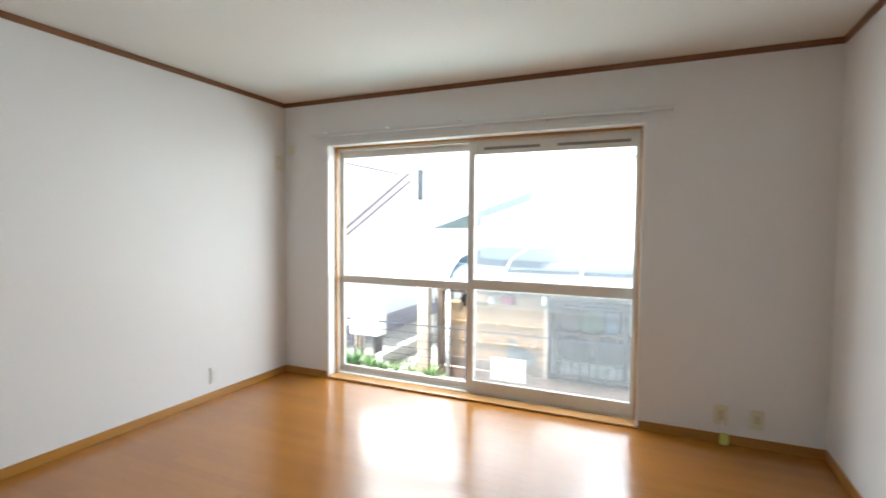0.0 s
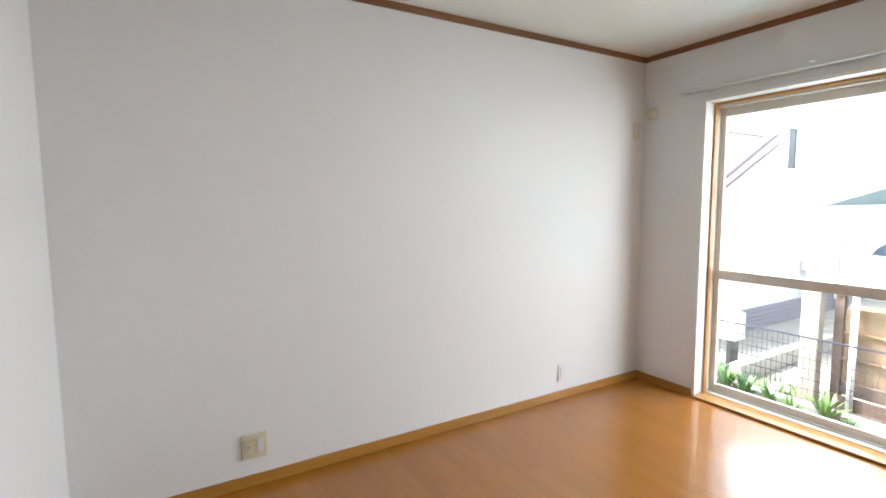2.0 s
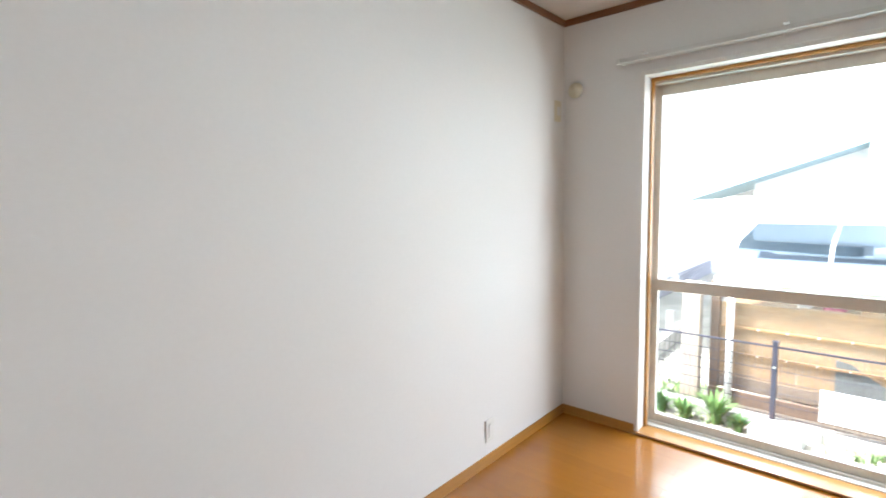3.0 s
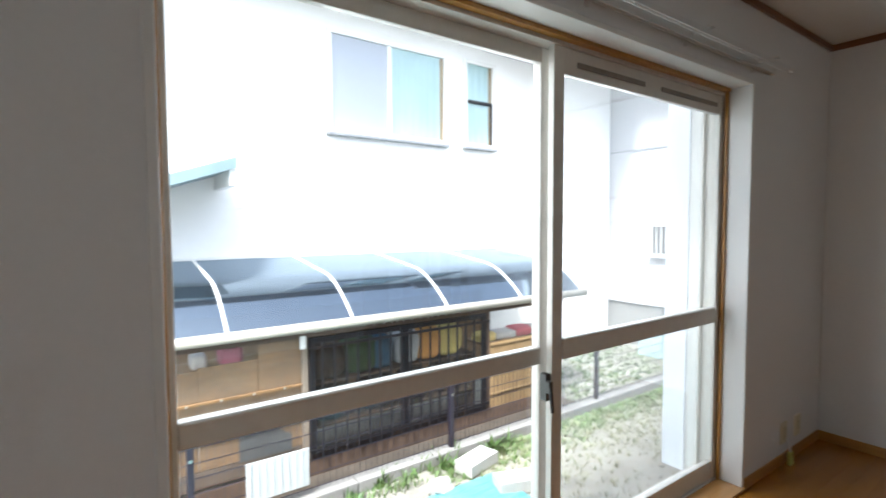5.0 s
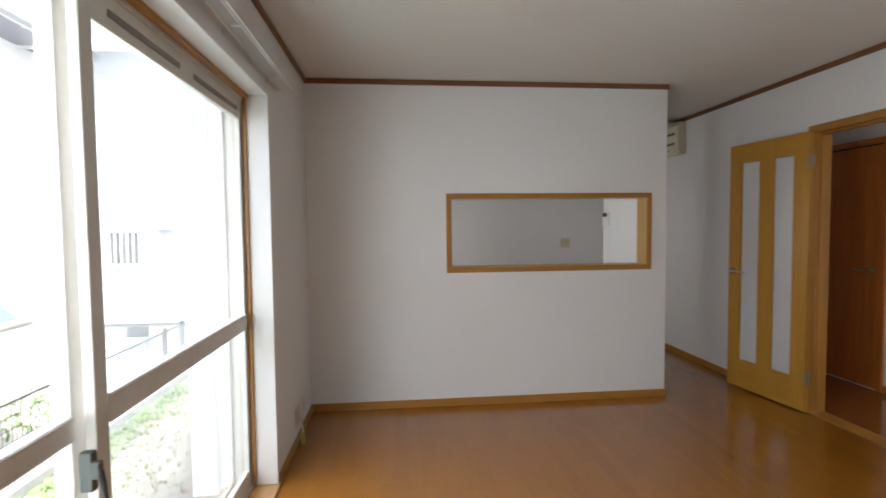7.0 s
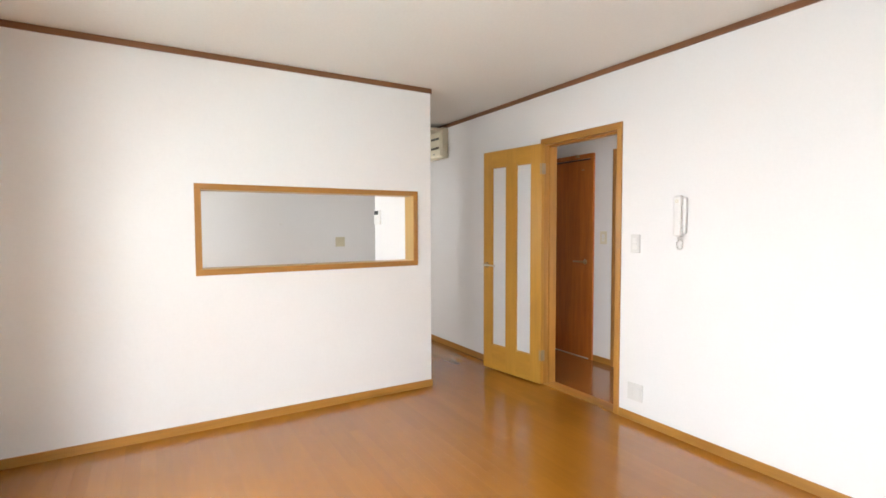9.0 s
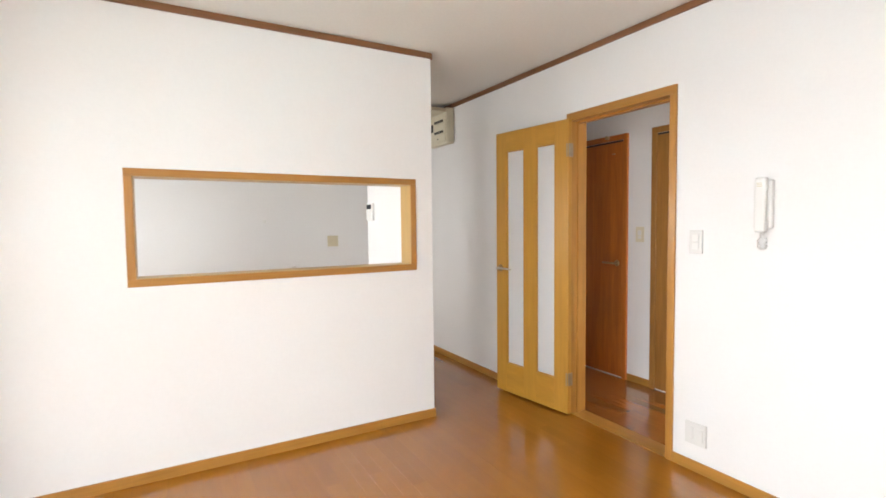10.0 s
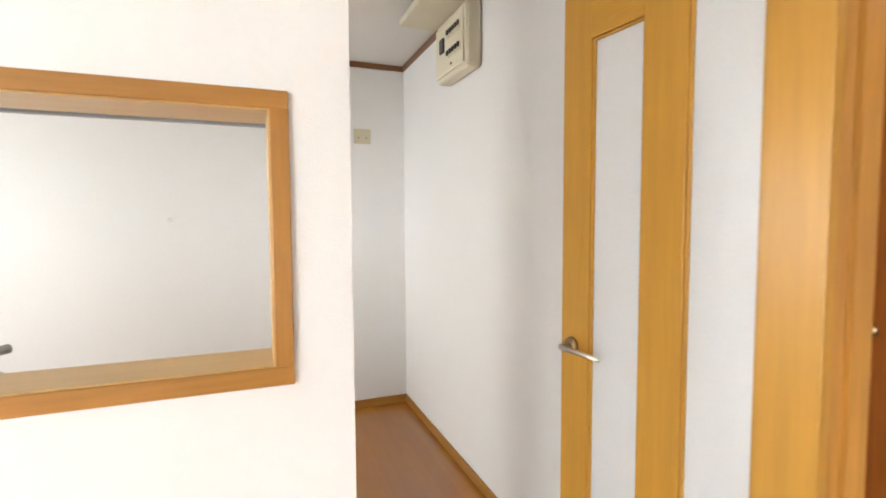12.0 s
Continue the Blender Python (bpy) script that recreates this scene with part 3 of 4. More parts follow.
wall_plate("wall_socket", ("y", D, 1), 2.657, 0.20, 0.115, 0.115, plate_white, "white double wall socket low beside the doorway", "socket", [(-0.027, 0, 0.032, 0.065, None), (0.027, 0, 0.032, 0.065, None)], plate_white)
wall_plate("light_switch", ("y", HY, 1), 3.725, 1.195, 0.075, 0.12, cream_plastic, "cream light switch on the hall wall", "switch", [(0, 0.012, 0.034, 0.04, None), (0, -0.025, 0.030, 0.02, None)], white_plastic)
wall_plate("wall_socket", ("x", KX, -1), -2.73, 1.12, 0.115, 0.115, beige_plastic, "beige wall socket on the kitchen wall", "socket", [(-0.027, 0, 0.032, 0.07, None), (0.027, 0, 0.032, 0.07, None)], beige_plastic)
wall_plate("wall_socket", ("x", KX, -1), -3.215, 1.90, 0.115, 0.10, beige_plastic, "beige high wall socket in the kitchen corner", "socket", [(-0.027, -0.01, 0.010, 0.010, dark_slot), (0.027, -0.01, 0.010, 0.010, dark_slot)], beige_plastic)
hook = thing("wall_hook", (KX, -2.03, 1.335), "small white hook on the kitchen wall", "hook")
part("base", bx(KX - 0.008, KX, -2.045, -2.015, 1.32, 1.35, 0.003), white_plastic, hook)
part("peg", tube([(KX - 0.006, -2.03, 1.335), (KX - 0.03, -2.03, 1.33), (KX - 0.034, -2.03, 1.345)], 0.006), white_plastic, hook)

# plug with a short cable and a lime tag below the socket by the window
plug = thing("plug_tag", (3.470, -0.02, 0.0), "white plug cable with a lime tag hanging to the floor", "cable")
part("cable", tube([(3.460, -0.02, 0.15), (3.462, -0.035, 0.11), (3.470, -0.035, 0.07)], 0.006), white_plastic, plug)
part("tag", bx(3.448, 3.494, -0.045, -0.025, 0.0, 0.075, 0.006), lime_plastic, plug, "translucent lime plastic tag")

# round cap of the air conditioner sleeve
cap = thing("sleeve_cap", (0.075, 0, 1.99), "round cream cap over an air conditioner pipe sleeve", "vent cap")
part("rim", tube([(0.075, 0, 1.99), (0.075, -0.008, 1.99), (0.075, -0.012, 1.99)], [0.044, 0.044, 0.040], 32), cream_plastic, cap, "", True)
part("disc", tube([(0.075, -0.010, 1.99), (0.075, -0.017, 1.99)], [0.034, 0.030], 32), cream_plastic, cap, "", True)

# intercom handset
ic = thing("intercom_phone", (2.345, D, 1.22), "white wall mounted intercom handset with a coiled cord", "intercom")
part("cradle", bx(2.310, 2.390, D, D + 0.026, 1.26, 1.475, 0.008), white_plastic, ic)
part("handset", boxes((2.327, 2.375, D + 0.030, D + 0.052, 1.245, 1.485), (2.325, 2.377, D + 0.020, D + 0.046, 1.425, 1.487), (2.325, 2.377, D + 0.020, D + 0.046, 1.243, 1.300), bevel=0.009), white_plastic, ic)
part("speaker_grille", boxes(*[(2.340, 2.362, D + 0.052, D + 0.053, z, z + 0.003) for z in (1.445, 1.452, 1.459)]), beige_plastic, ic)
coil = [(2.352 + 0.020 * math.sin(k * 0.05 * math.pi) * (0.4 + 0.6 * abs(math.cos(k * 0.9))) * (1 if k < 40 else 1), D + 0.018 + 0.007 * math.sin(k * 0.9), 1.25 - 0.085 * math.sin(min(k, 40) / 40 * math.pi)) for k in range(41)]
part("cord", tube(coil, 0.005, 6), white_plastic, ic, "coiled white cord")

# breaker box with its cover swung up
bk = thing("breaker_box", (5.165, D, 2.05), "cream plastic breaker box with its cover swung up", "breaker box")
part("case", bx(5.045, 5.425, D, D + 0.085, 2.035, 2.362, 0.018), cream_plastic, bk)
part("face_plate", bx(5.060, 5.410, D + 0.084, D + 0.094, 2.055, 2.305, 0.006), cream_plastic, bk)
for row, z in enumerate((2.235, 2.137)):
    for k in range(5):
        b = part("breaker", bx(5.085 + k * 0.034, 5.111 + k * 0.034, D + 0.093, D + 0.098, z - 0.018, z + 0.022, 0.002), cream_plastic, bk)
        part("toggle", bx(5.090 + k * 0.034, 5.106 + k * 0.034, D + 0.097, D + 0.106, z - 0.004, z + 0.018, 0.001), dark_plastic, b, "black toggle")
part("main_breaker", bx(5.285, 5.335, D + 0.093, D + 0.105, 2.165, 2.235, 0.003), dark_plastic, bk, "black main breaker switch")
part("test_button", tube([(5.195, D + 0.093, 2.085), (5.195, D + 0.099, 2.085)], 0.006, 10), dark_plastic, bk)
lid = bx(5.045, 5.425, D + 0.09, D + 0.285, 2.315, 2.325, 0.003)
add_box(lid, 5.045, 5.425, D + 0.275, D + 0.285, 2.325, 2.345), add_box(lid, 5.045, 5.052, D + 0.09, D + 0.275, 2.325, 2.345), add_box(lid, 5.418, 5.425, D + 0.09, D + 0.275, 2.325, 2.345)
part("cover", lid, cream_plastic, bk, "cover flap swung up against the ceiling")

# water heater remote on the return wall
rm = thing("heater_remote", (4.770, CE + 0.12, 1.33), "white water heater remote with a dark display", "remote control")
part("case", bx(4.715, 4.835, CE + 0.12, CE + 0.142, 1.325, 1.46, 0.005), white_plastic, rm)
part("display", bx(4.730, 4.820, CE + 0.1415, CE + 0.144, 1.415, 1.45, 0.002), dark_glass, rm, "dark display")
part("button_panel", bx(4.735, 4.815, CE + 0.1415, CE + 0.145, 1.345, 1.395, 0.002), white_plastic, rm)

# ---- kitchen behind the hatch ----
cab = thing("sink_cabinet", (4.440, -1.3, 0), "white kitchen sink cabinet under the hatch", "cabinet")
part("body", bx(W + 0.135, 4.740, CE + 0.125, -0.005, 0.06, 0.80), melamine, cab)
part("plinth", bx(W + 0.16, 4.700, CE + 0.125, -0.005, 0.0, 0.06), dark_plastic, cab)
for k in range(4):
    dr = part("door", bx(4.740, 4.758, CE + 0.14 + k * 0.61, CE + 0.14 + k * 0.61 + 0.60, 0.08, 0.79, 0.003), melamine, cab)
    part("handle", bx(4.758, 4.775, CE + 0.34 + k * 0.61, CE + 0.46 + k * 0.61, 0.74, 0.75, 0.003), steel, dr, "steel bar handle")
top = thing("worktop", (4.440, -1.3, 0.80), "brushed steel sink worktop", "worktop")
part("top", bx(W + 0.135, 4.770, CE + 0.125, -0.005, 0.80, 0.845, 0.004), steel, top)
part("basin", boxes((4.260, 4.620, -2.2, -2.19, 0.838, 0.852), (4.260, 4.620, -1.52, -1.51, 0.838, 0.852), (4.260, 4.270, -2.19, -1.52, 0.838, 0.852), (4.610, 4.620, -2.19, -1.52, 0.838, 0.852)), steel, top)
tap = thing("kitchen_tap", (4.240, -1.90, 0.845), "chrome lever mixer tap on the sink", "tap")
part("body", tube([(4.335, -1.855, 0.845), (4.335, -1.855, 0.985)], [0.026, 0.022], 16), steel, tap, "", True)
part("spout", tube([(4.340, -1.86, 0.91), (4.400, -1.87, 0.935), (4.500, -1.90, 0.94), (4.520, -1.90, 0.915)], [0.014, 0.013, 0.012, 0.012], 10), steel, tap, "", True)
part("lever", tube([(4.335, -1.855, 0.985), (4.360, -1.860, 0.996), (4.440, -1.880, 1.006), (4.505, -1.918, 1.008)], [0.020, 0.012, 0.010, 0.013], 10), steel, tap, "", True)
hang = thing("hanging_cabinet", (4.290, -1.3, 1.58), "white hanging kitchen cabinet above the sink", "cabinet")
part("body", bx(W + 0.135, 4.380, CE + 0.125, -0.005, 1.60, H - 0.005, 0.003), melamine, hang)
part("light_rail", bx(4.355, 4.378, CE + 0.128, -0.008, 1.578, 1.60, 0.002), gutter_grey, hang, "grey plastic edge strip")

# ---- garden ground ----
ground = solid("ground", bx(-150, 150, 0.2, 300, GZ - 0.3, GZ), soil, "pale sandy soil of the garden with sparse grass", "ground", "structure")
solid("ground_house", bx(-150, 150, -150, 0.19, GZ - 0.3, GZ), soil, "ground under and behind the building", "ground", "structure")
solid("wall_plinth", bx(-0.1, 6.4, -4.5, 0.18, GZ, -0.13), concrete, "concrete foundation of the building", "foundation", "structure")
dark_soil = material("dark_soil", (0.05, 0.04, 0.03), 0.9, 0, ((2, 0.25), (18, 0.2)), 0.7, 30)
solid("ground_strip", bx(0.1, 5.0, 2.525, 2.86, GZ - 0.02, GZ + 0.006), dark_soil, "strip of dark soil along the shed", "ground", "structure")
kerb = thing("fence_kerb", (2, 2.45, GZ), "long low concrete kerb under the mesh fence", "kerb")
for k in range(16):
    part("kerb_block", bx(-4.4 + k * 0.8, -3.606 + k * 0.8, 2.38, 2.52, GZ, GZ + 0.10, 0.008), concrete, kerb)

EAST = 0.04
# ---- mesh fence ----
FZ = 0.02
FENCE_X = [-3.4, -1.32, 0.78, 2.92, 5.02, 7.1, 7.62]
fence = thing("mesh_fence", (2, 2.45, GZ + 0.1), "dark coated steel mesh fence between the gardens", "fence")
for x in FENCE_X:
    p = part("post", bx(x - 0.022, x + 0.022, 2.43, 2.47, GZ + 0.1, FZ, 0.004), fence_coat, fence)
    part("post_cap", bx(x - 0.025, x + 0.025, 2.427, 2.473, FZ, FZ + 0.012, 0.003), fence_coat, p)
    part("clamp", bx(x - 0.012, x + 0.012, 2.422, 2.43, -0.22, -0.20, 0.002), steel, p, "pale metal clamp")
for xa, xb in zip(FENCE_X, FENCE_X[1:]):
    bm = bmesh.new()
    n = int((xb - xa) / 0.05)
    for k in range(1, n):
        x = xa + (xb - xa) * k / n
        add_box(bm, x - 0.0017, x + 0.0017, 2.443, 2.4465, GZ + 0.12, FZ - 0.03)
    for k in range(7):
        z = GZ + 0.14 + k * 0.105
        add_box(bm, xa + 0.02, xb - 0.02, 2.4465, 2.4515, z - 0.003, z + 0.003)
    add_box(bm, xa + 0.02, xb - 0.02, 2.435, 2.455, FZ - 0.05, FZ - 0.035)
    part("wire_panel", bm, fence_coat, fence)

# white panel tied to the fence
pn = thing("ribbed_panel", (1.34, 2.42, -0.61), "white ribbed plastic panel tied to the fence", "panel")
bm = bx(1.12, 1.57, 2.412, 2.420, -0.61, -0.325, 0.002)
for k in range(8):
    add_box(bm, 1.145 + k * 0.053, 1.155 + k * 0.053, 2.407, 2.413, -0.60, -0.335)
part("sheet", bm, panel_grey, pn)
for x in (1.15, 1.54):
    part("tie", bx(x - 0.004, x + 0.004, 2.408, 2.45, -0.345, -0.338), steel, pn)

# ---- shed with terrace roof ----
SY, SX0, SX1 = 2.88, 0.15, 4.90
shed = thing("garden_shed", (2.5, 3.5, GZ), "low wooden lean-to shed with a smoked curved roof", "shed")
for x0, x1, m in ((SX0, SX0 + 0.085, dark_timber), (SX1 - 0.085, SX1, grey_timber), (1.69, 1.745, grey_timber), (3.70, 3.76, dark_timber)):
    part("post", bx(x0, x1, SY, SY + 0.09, GZ, 0.44, 0.006), m, shed)
part("top_beam", bx(SX0, SX1 + 0.02, SY - 0.02, SY + 0.07, 0.40, 0.475, 0.006), dark_timber, shed)
part("bottom_board", bx(SX0, SX1, SY - 0.025, SY, GZ, GZ + 0.14, 0.006), dark_timber, shed)
for xa, xb, top in ((SX0 + 0.09, 0.90, 0.25), (0.905, 1.34, 0.27), (1.345, 1.69, 0.40)):
    part("plywood_sheet", bx(xa, xb, SY + 0.03, SY + 0.042, GZ + 0.28, top), plywood, shed)
part("shelf", bx(SX0 + 0.09, 1.69, SY + 0.05, SY + 0.40, 0.21, 0.23, 0.003), plywood, shed)
part("clip", bx(1.665, 1.715, SY - 0.035, SY - 0.022, 0.31, 0.42, 0.003), alu_white, shed, "white plastic clip")
part("lower_board", bx(SX0 + 0.09, 1.69, SY + 0.03, SY + 0.045, GZ + 0.14, GZ + 0.275, 0.003), dark_timber, shed)
for z in (0.005, -0.265):
    b = part("batten", bx(SX0 + 0.09, 1.685, SY - 0.004, SY + 0.012, z - 0.011, z + 0.011, 0.003), plywood, shed)
    for k in range(6):
        part("screw", tube([(0.34 + k * 0.24, SY - 0.004, z), (0.34 + k * 0.24, SY - 0.008, z)], 0.009, 8), steel, b)


def corrugated(x0, x1, y, z0, z1, pitch=0.032, depth=0.005):
    bm = bmesh.new()
    n = int((x1 - x0) / pitch * 4)
    lo, hi = [], []
    for k in range(n + 1):
        x = x0 + (x1 - x0) * k / n
        dy = depth * math.sin(k * math.pi / 2)
        lo.append(bm.verts.new((x, y + dy, z0))), hi.append(bm.verts.new((x, y + dy, z1)))
    for k in range(n):
        bm.faces.new((lo[k], lo[k + 1], hi[k + 1], hi[k]))
    return bm


part("clear_sheet", corrugated(SX0 + 0.09, 1.69, SY + 0.018, GZ + 0.16, 0.40), clear_sheet, shed, "clear corrugated plastic sheet")
part("clear_sheet", corrugated(3.76, SX1 - 0.085, SY + 0.018, -0.02, 0.40), clear_sheet, shed, "clear corrugated plastic sheet")
part("back_panel", bx(SX0 + 0.09, SX1 - 0.09, 4.28, 4.30, GZ, 0.40), plywood, shed)
part("shelf", bx(3.76, SX1 - 0.09, SY + 0.08, SY + 0.45, 0.0, 0.02, 0.003), plywood, shed)
# reed screen on the right hand bay
reed = part("reed_screen", bx(3.76, SX1 - 0.085, SY + 0.012, SY + 0.016, GZ + 0.14, 0.05), bamboo, shed, "yellow bamboo reed screen")
for k in range(46):
    x = 3.775 + k * 0.0228
    part("reed", bx(x - 0.008, x + 0.008, SY - 0.002, SY + 0.012, GZ + 0.14, 0.05 + 0.01 * math.sin(k * 2.3)), bamboo, reed)
for z in (-0.52, -0.25, 0.02):
    part("reed_batten", bx(3.76, SX1 - 0.085, SY - 0.012, SY - 0.003, z, z + 0.022, 0.002), bamboo, reed)
bm = bmesh.new()
pts = [(1.19, -0.18), (1.30, -0.20), (1.44, -0.30), (1.60, -0.40), (1.60, -0.53), (1.19, -0.53)]
lo, hi = [bm.verts.new((x, SY + 0.020 + 0.004 * (k % 2), z)) for k, (x, z) in enumerate(pts)], [bm.verts.new((x, SY + 0.029, z)) for x, z in pts]
bm.faces.new(lo), bm.faces.new(hi[::-1])
for k in range(6):
    bm.faces.new((lo[k], lo[(k + 1) % 6], hi[(k + 1) % 6], hi[k]))
part("tarpaulin_patch", bm, tarp_dark, shed, "blue grey tarpaulin patch over the plywood")
for k in range(24):
    part("screw", tube([(1.80 + k * 0.08 + 0.02 * math.sin(k * 5), SY - 0.02, 0.435), (1.80 + k * 0.08 + 0.02 * math.sin(k * 5), SY - 0.026, 0.435)], 0.007, 6), steel, shed)
# barred window of the shed
gw = part("barred_window", boxes((1.75, 3.69, SY - 0.03, SY + 0.02, 0.345, 0.39), (1.75, 3.69, SY - 0.03, SY + 0.02, -0.65, -0.60), (1.75, 1.795, SY - 0.03, SY + 0.02, -0.60, 0.345),
          (3.645, 3.69, SY - 0.03, SY + 0.02, -0.60, 0.345), (2.67, 2.725, SY - 0.02, SY + 0.02, -0.60, 0.345), bevel=0.003), black_metal, shed, "black aluminium window frame with bars")
for k in range(17):
    x = 1.84 + k * 0.1095
    part("bar", bx(x - 0.0085, x + 0.0085, SY - 0.075, SY - 0.060, -0.63, 0.365, 0.002), black_metal, gw)
for z in (-0.58, 0.30):
    part("cross_rail", bx(1.73, 3.71, SY - 0.060, SY - 0.045, z, z + 0.025, 0.002), black_metal, gw)
for a, c in ((1.795, 2.67), (2.725, 3.645)):
    part("pane", bx(a, c, SY - 0.002, SY + 0.003, -0.60, 0.345), hazy_pane, gw, "hazy glass pane")
# curved smoked roof with white ribs, from the eave gutter to the house wall
RX0, RX1, RY0, RY1, RZ0, RZ1 = 0.06, 5.22, 2.82, 4.40, 0.515, 0.985


def roof_line(s):
    """A bent front edge and then a gentle straight slope up to the house."""
    if s > 0.6:
        k = (s - 0.6) / 0.4
        return 3.45 + (RY1 - 3.45) * k, 0.868 + (RZ1 - 0.868) * k
    k = s / 0.6
    a, b, c = (1 - k) ** 2, 2 * k * (1 - k), k * k
    return RY0 * a + 3.15 * b + 3.45 * c, RZ0 * a + 0.831 * b + 0.868 * c


bm = bmesh.new()
cols = []
for x in (0.28, RX1):
    cols.append([bm.verts.new((x, *roof_line(k / 14))) for k in range(15)])
for k in range(14):
    bm.faces.new((cols[0][k], cols[1][k], cols[1][k + 1], cols[0][k + 1]))
part("roof_sheet", bm, roof_sheet, shed, "smoked blue grey curved plastic roof sheet", True)
for k in range(6):
    x = max(0.30, RX0 + 0.02 + (RX1 - RX0 - 0.04) * k / 5)
    part("rib", tube([(x, roof_line(j / 14)[0], roof_line(j / 14)[1] + 0.006) for j in range(15)], 0.013, 6), alu_white, shed, "white aluminium roof rib")
part("gutter", tube([(0.20, RY0 - 0.02, RZ0 - 0.02), (RX1 + 0.03, RY0 - 0.02, RZ0 - 0.02)], 0.042, 14), beige_alu, shed, "beige aluminium eave gutter", True)
part("wall_rail", bx(0.28, RX1, RY1 - 0.02, RY1 + 0.005, RZ1 - 0.03, RZ1 + 0.02, 0.004), alu_white, shed)
part("downpipe", tube([(0.345, 2.83, 0.46), (0.345, 2.83, GZ)], 0.03, 12), alu_white, shed, "white plastic downpipe", True)

# coloured bundles stored behind the panes of the shed
def bundle(name, x, y, z, sx, sy, sz, mat, label):
    """A soft cloth bundle: a rounded, dented cushion shape."""
    bm = bmesh.new()
    bmesh.ops.create_icosphere(bm, subdivisions=3, radius=1)
    for v in bm.verts:
        p = v.co.copy()
        q = Vector([math.copysign(abs(c) ** 0.55, c) for c in p])
        d = 1 + 0.16 * noise.noise(p * 1.7 + Vector((x, y, z)))
        v.co = Vector((x + q.x * sx * d, y + q.y * sy * d, z + sz + max(-sz, q.z * sz * (d if q.z > 0 else 1))))
    ob = solid(name, bm, mat, label, "bundle", at=(x, y, z))
    ob.data.polygons.foreach_set("use_smooth", [True] * len(ob.data.polygons))


rack = thing("storage_rack", (2.67, 3.1, GZ), "dark wooden storage rack inside the shed", "rack")
for z in (-0.42, -0.04):
    part("board", bx(1.80, 3.62, SY + 0.08, SY + 0.45, z - 0.02, z, 0.003), dark_timber, rack)
for x in (1.80, 3.58):
    part("upright", bx(x, x + 0.04, SY + 0.1, SY + 0.43, GZ, -0.44), dark_timber, rack)
    part("upright", bx(x, x + 0.04, SY + 0.1, SY + 0.43, -0.42, -0.06), dark_timber, rack)
# lower row near-black: the shed's dark inside is put into the cloth colour
for i, (x, z, sx, sz, m, w) in enumerate(((1.98, -0.04, 0.16, 0.165, C_BROWN, "brown"), (2.30, -0.04, 0.17, 0.175, C_GREEN, "green"), (2.52, -0.04, 0.12, 0.165, C_BLUE, "blue"), (2.80, -0.04, 0.14, 0.175, C_WHITE, "white"),
        (3.06, -0.04, 0.14, 0.175, C_ORANGE, "orange"), (3.32, -0.04, 0.15, 0.175, C_YELLOW, "yellow"), (2.05, -0.42, 0.2, 0.15, C_SHED_DARK, "grey"), (2.50, -0.42, 0.2, 0.16, C_SHED_DARK, "grey"),
        (2.90, -0.42, 0.17, 0.15, C_SHED_DARK, "grey"), (3.30, -0.42, 0.18, 0.15, C_BROWN, "brown"))):
    bundle("cloth_bundle", x, SY + 0.22, z, sx, 0.13, sz, m, w + " cloth bundle on the shed rack")
bundle("cloth_bundle", 0.93, SY + 0.18, 0.23, 0.06, 0.08, 0.06, C_WHITE, "small white cloth bundle on the upper shed shelf")
bundle("cloth_bundle", 1.16, SY + 0.16, 0.23, 0.09, 0.09, 0.085, C_PINK, "pink cloth bundle on the upper shed shelf")
bundle("cloth_bundle", 3.86, SY + 0.22, 0.02, 0.13, 0.10, 0.055, C_YELLOW, "yellow cloth bundle on the shed shelf")
bundle("cloth_bundle", 4.15, SY + 0.24, 0.02, 0.18, 0.12, 0.045, C_WHITE, "white cloth bundle on the shed shelf")
bundle("cloth_bundle", 4.42, SY + 0.24, 0.02, 0.15, 0.12, 0.055, C_RED, "red cloth bundle on the shed shelf")
bundle("cloth_bundle", 4.60, SY + 0.24, 0.02, 0.08, 0.10, 0.05, C_WHITE, "white cloth bundle at the end of the shelf")

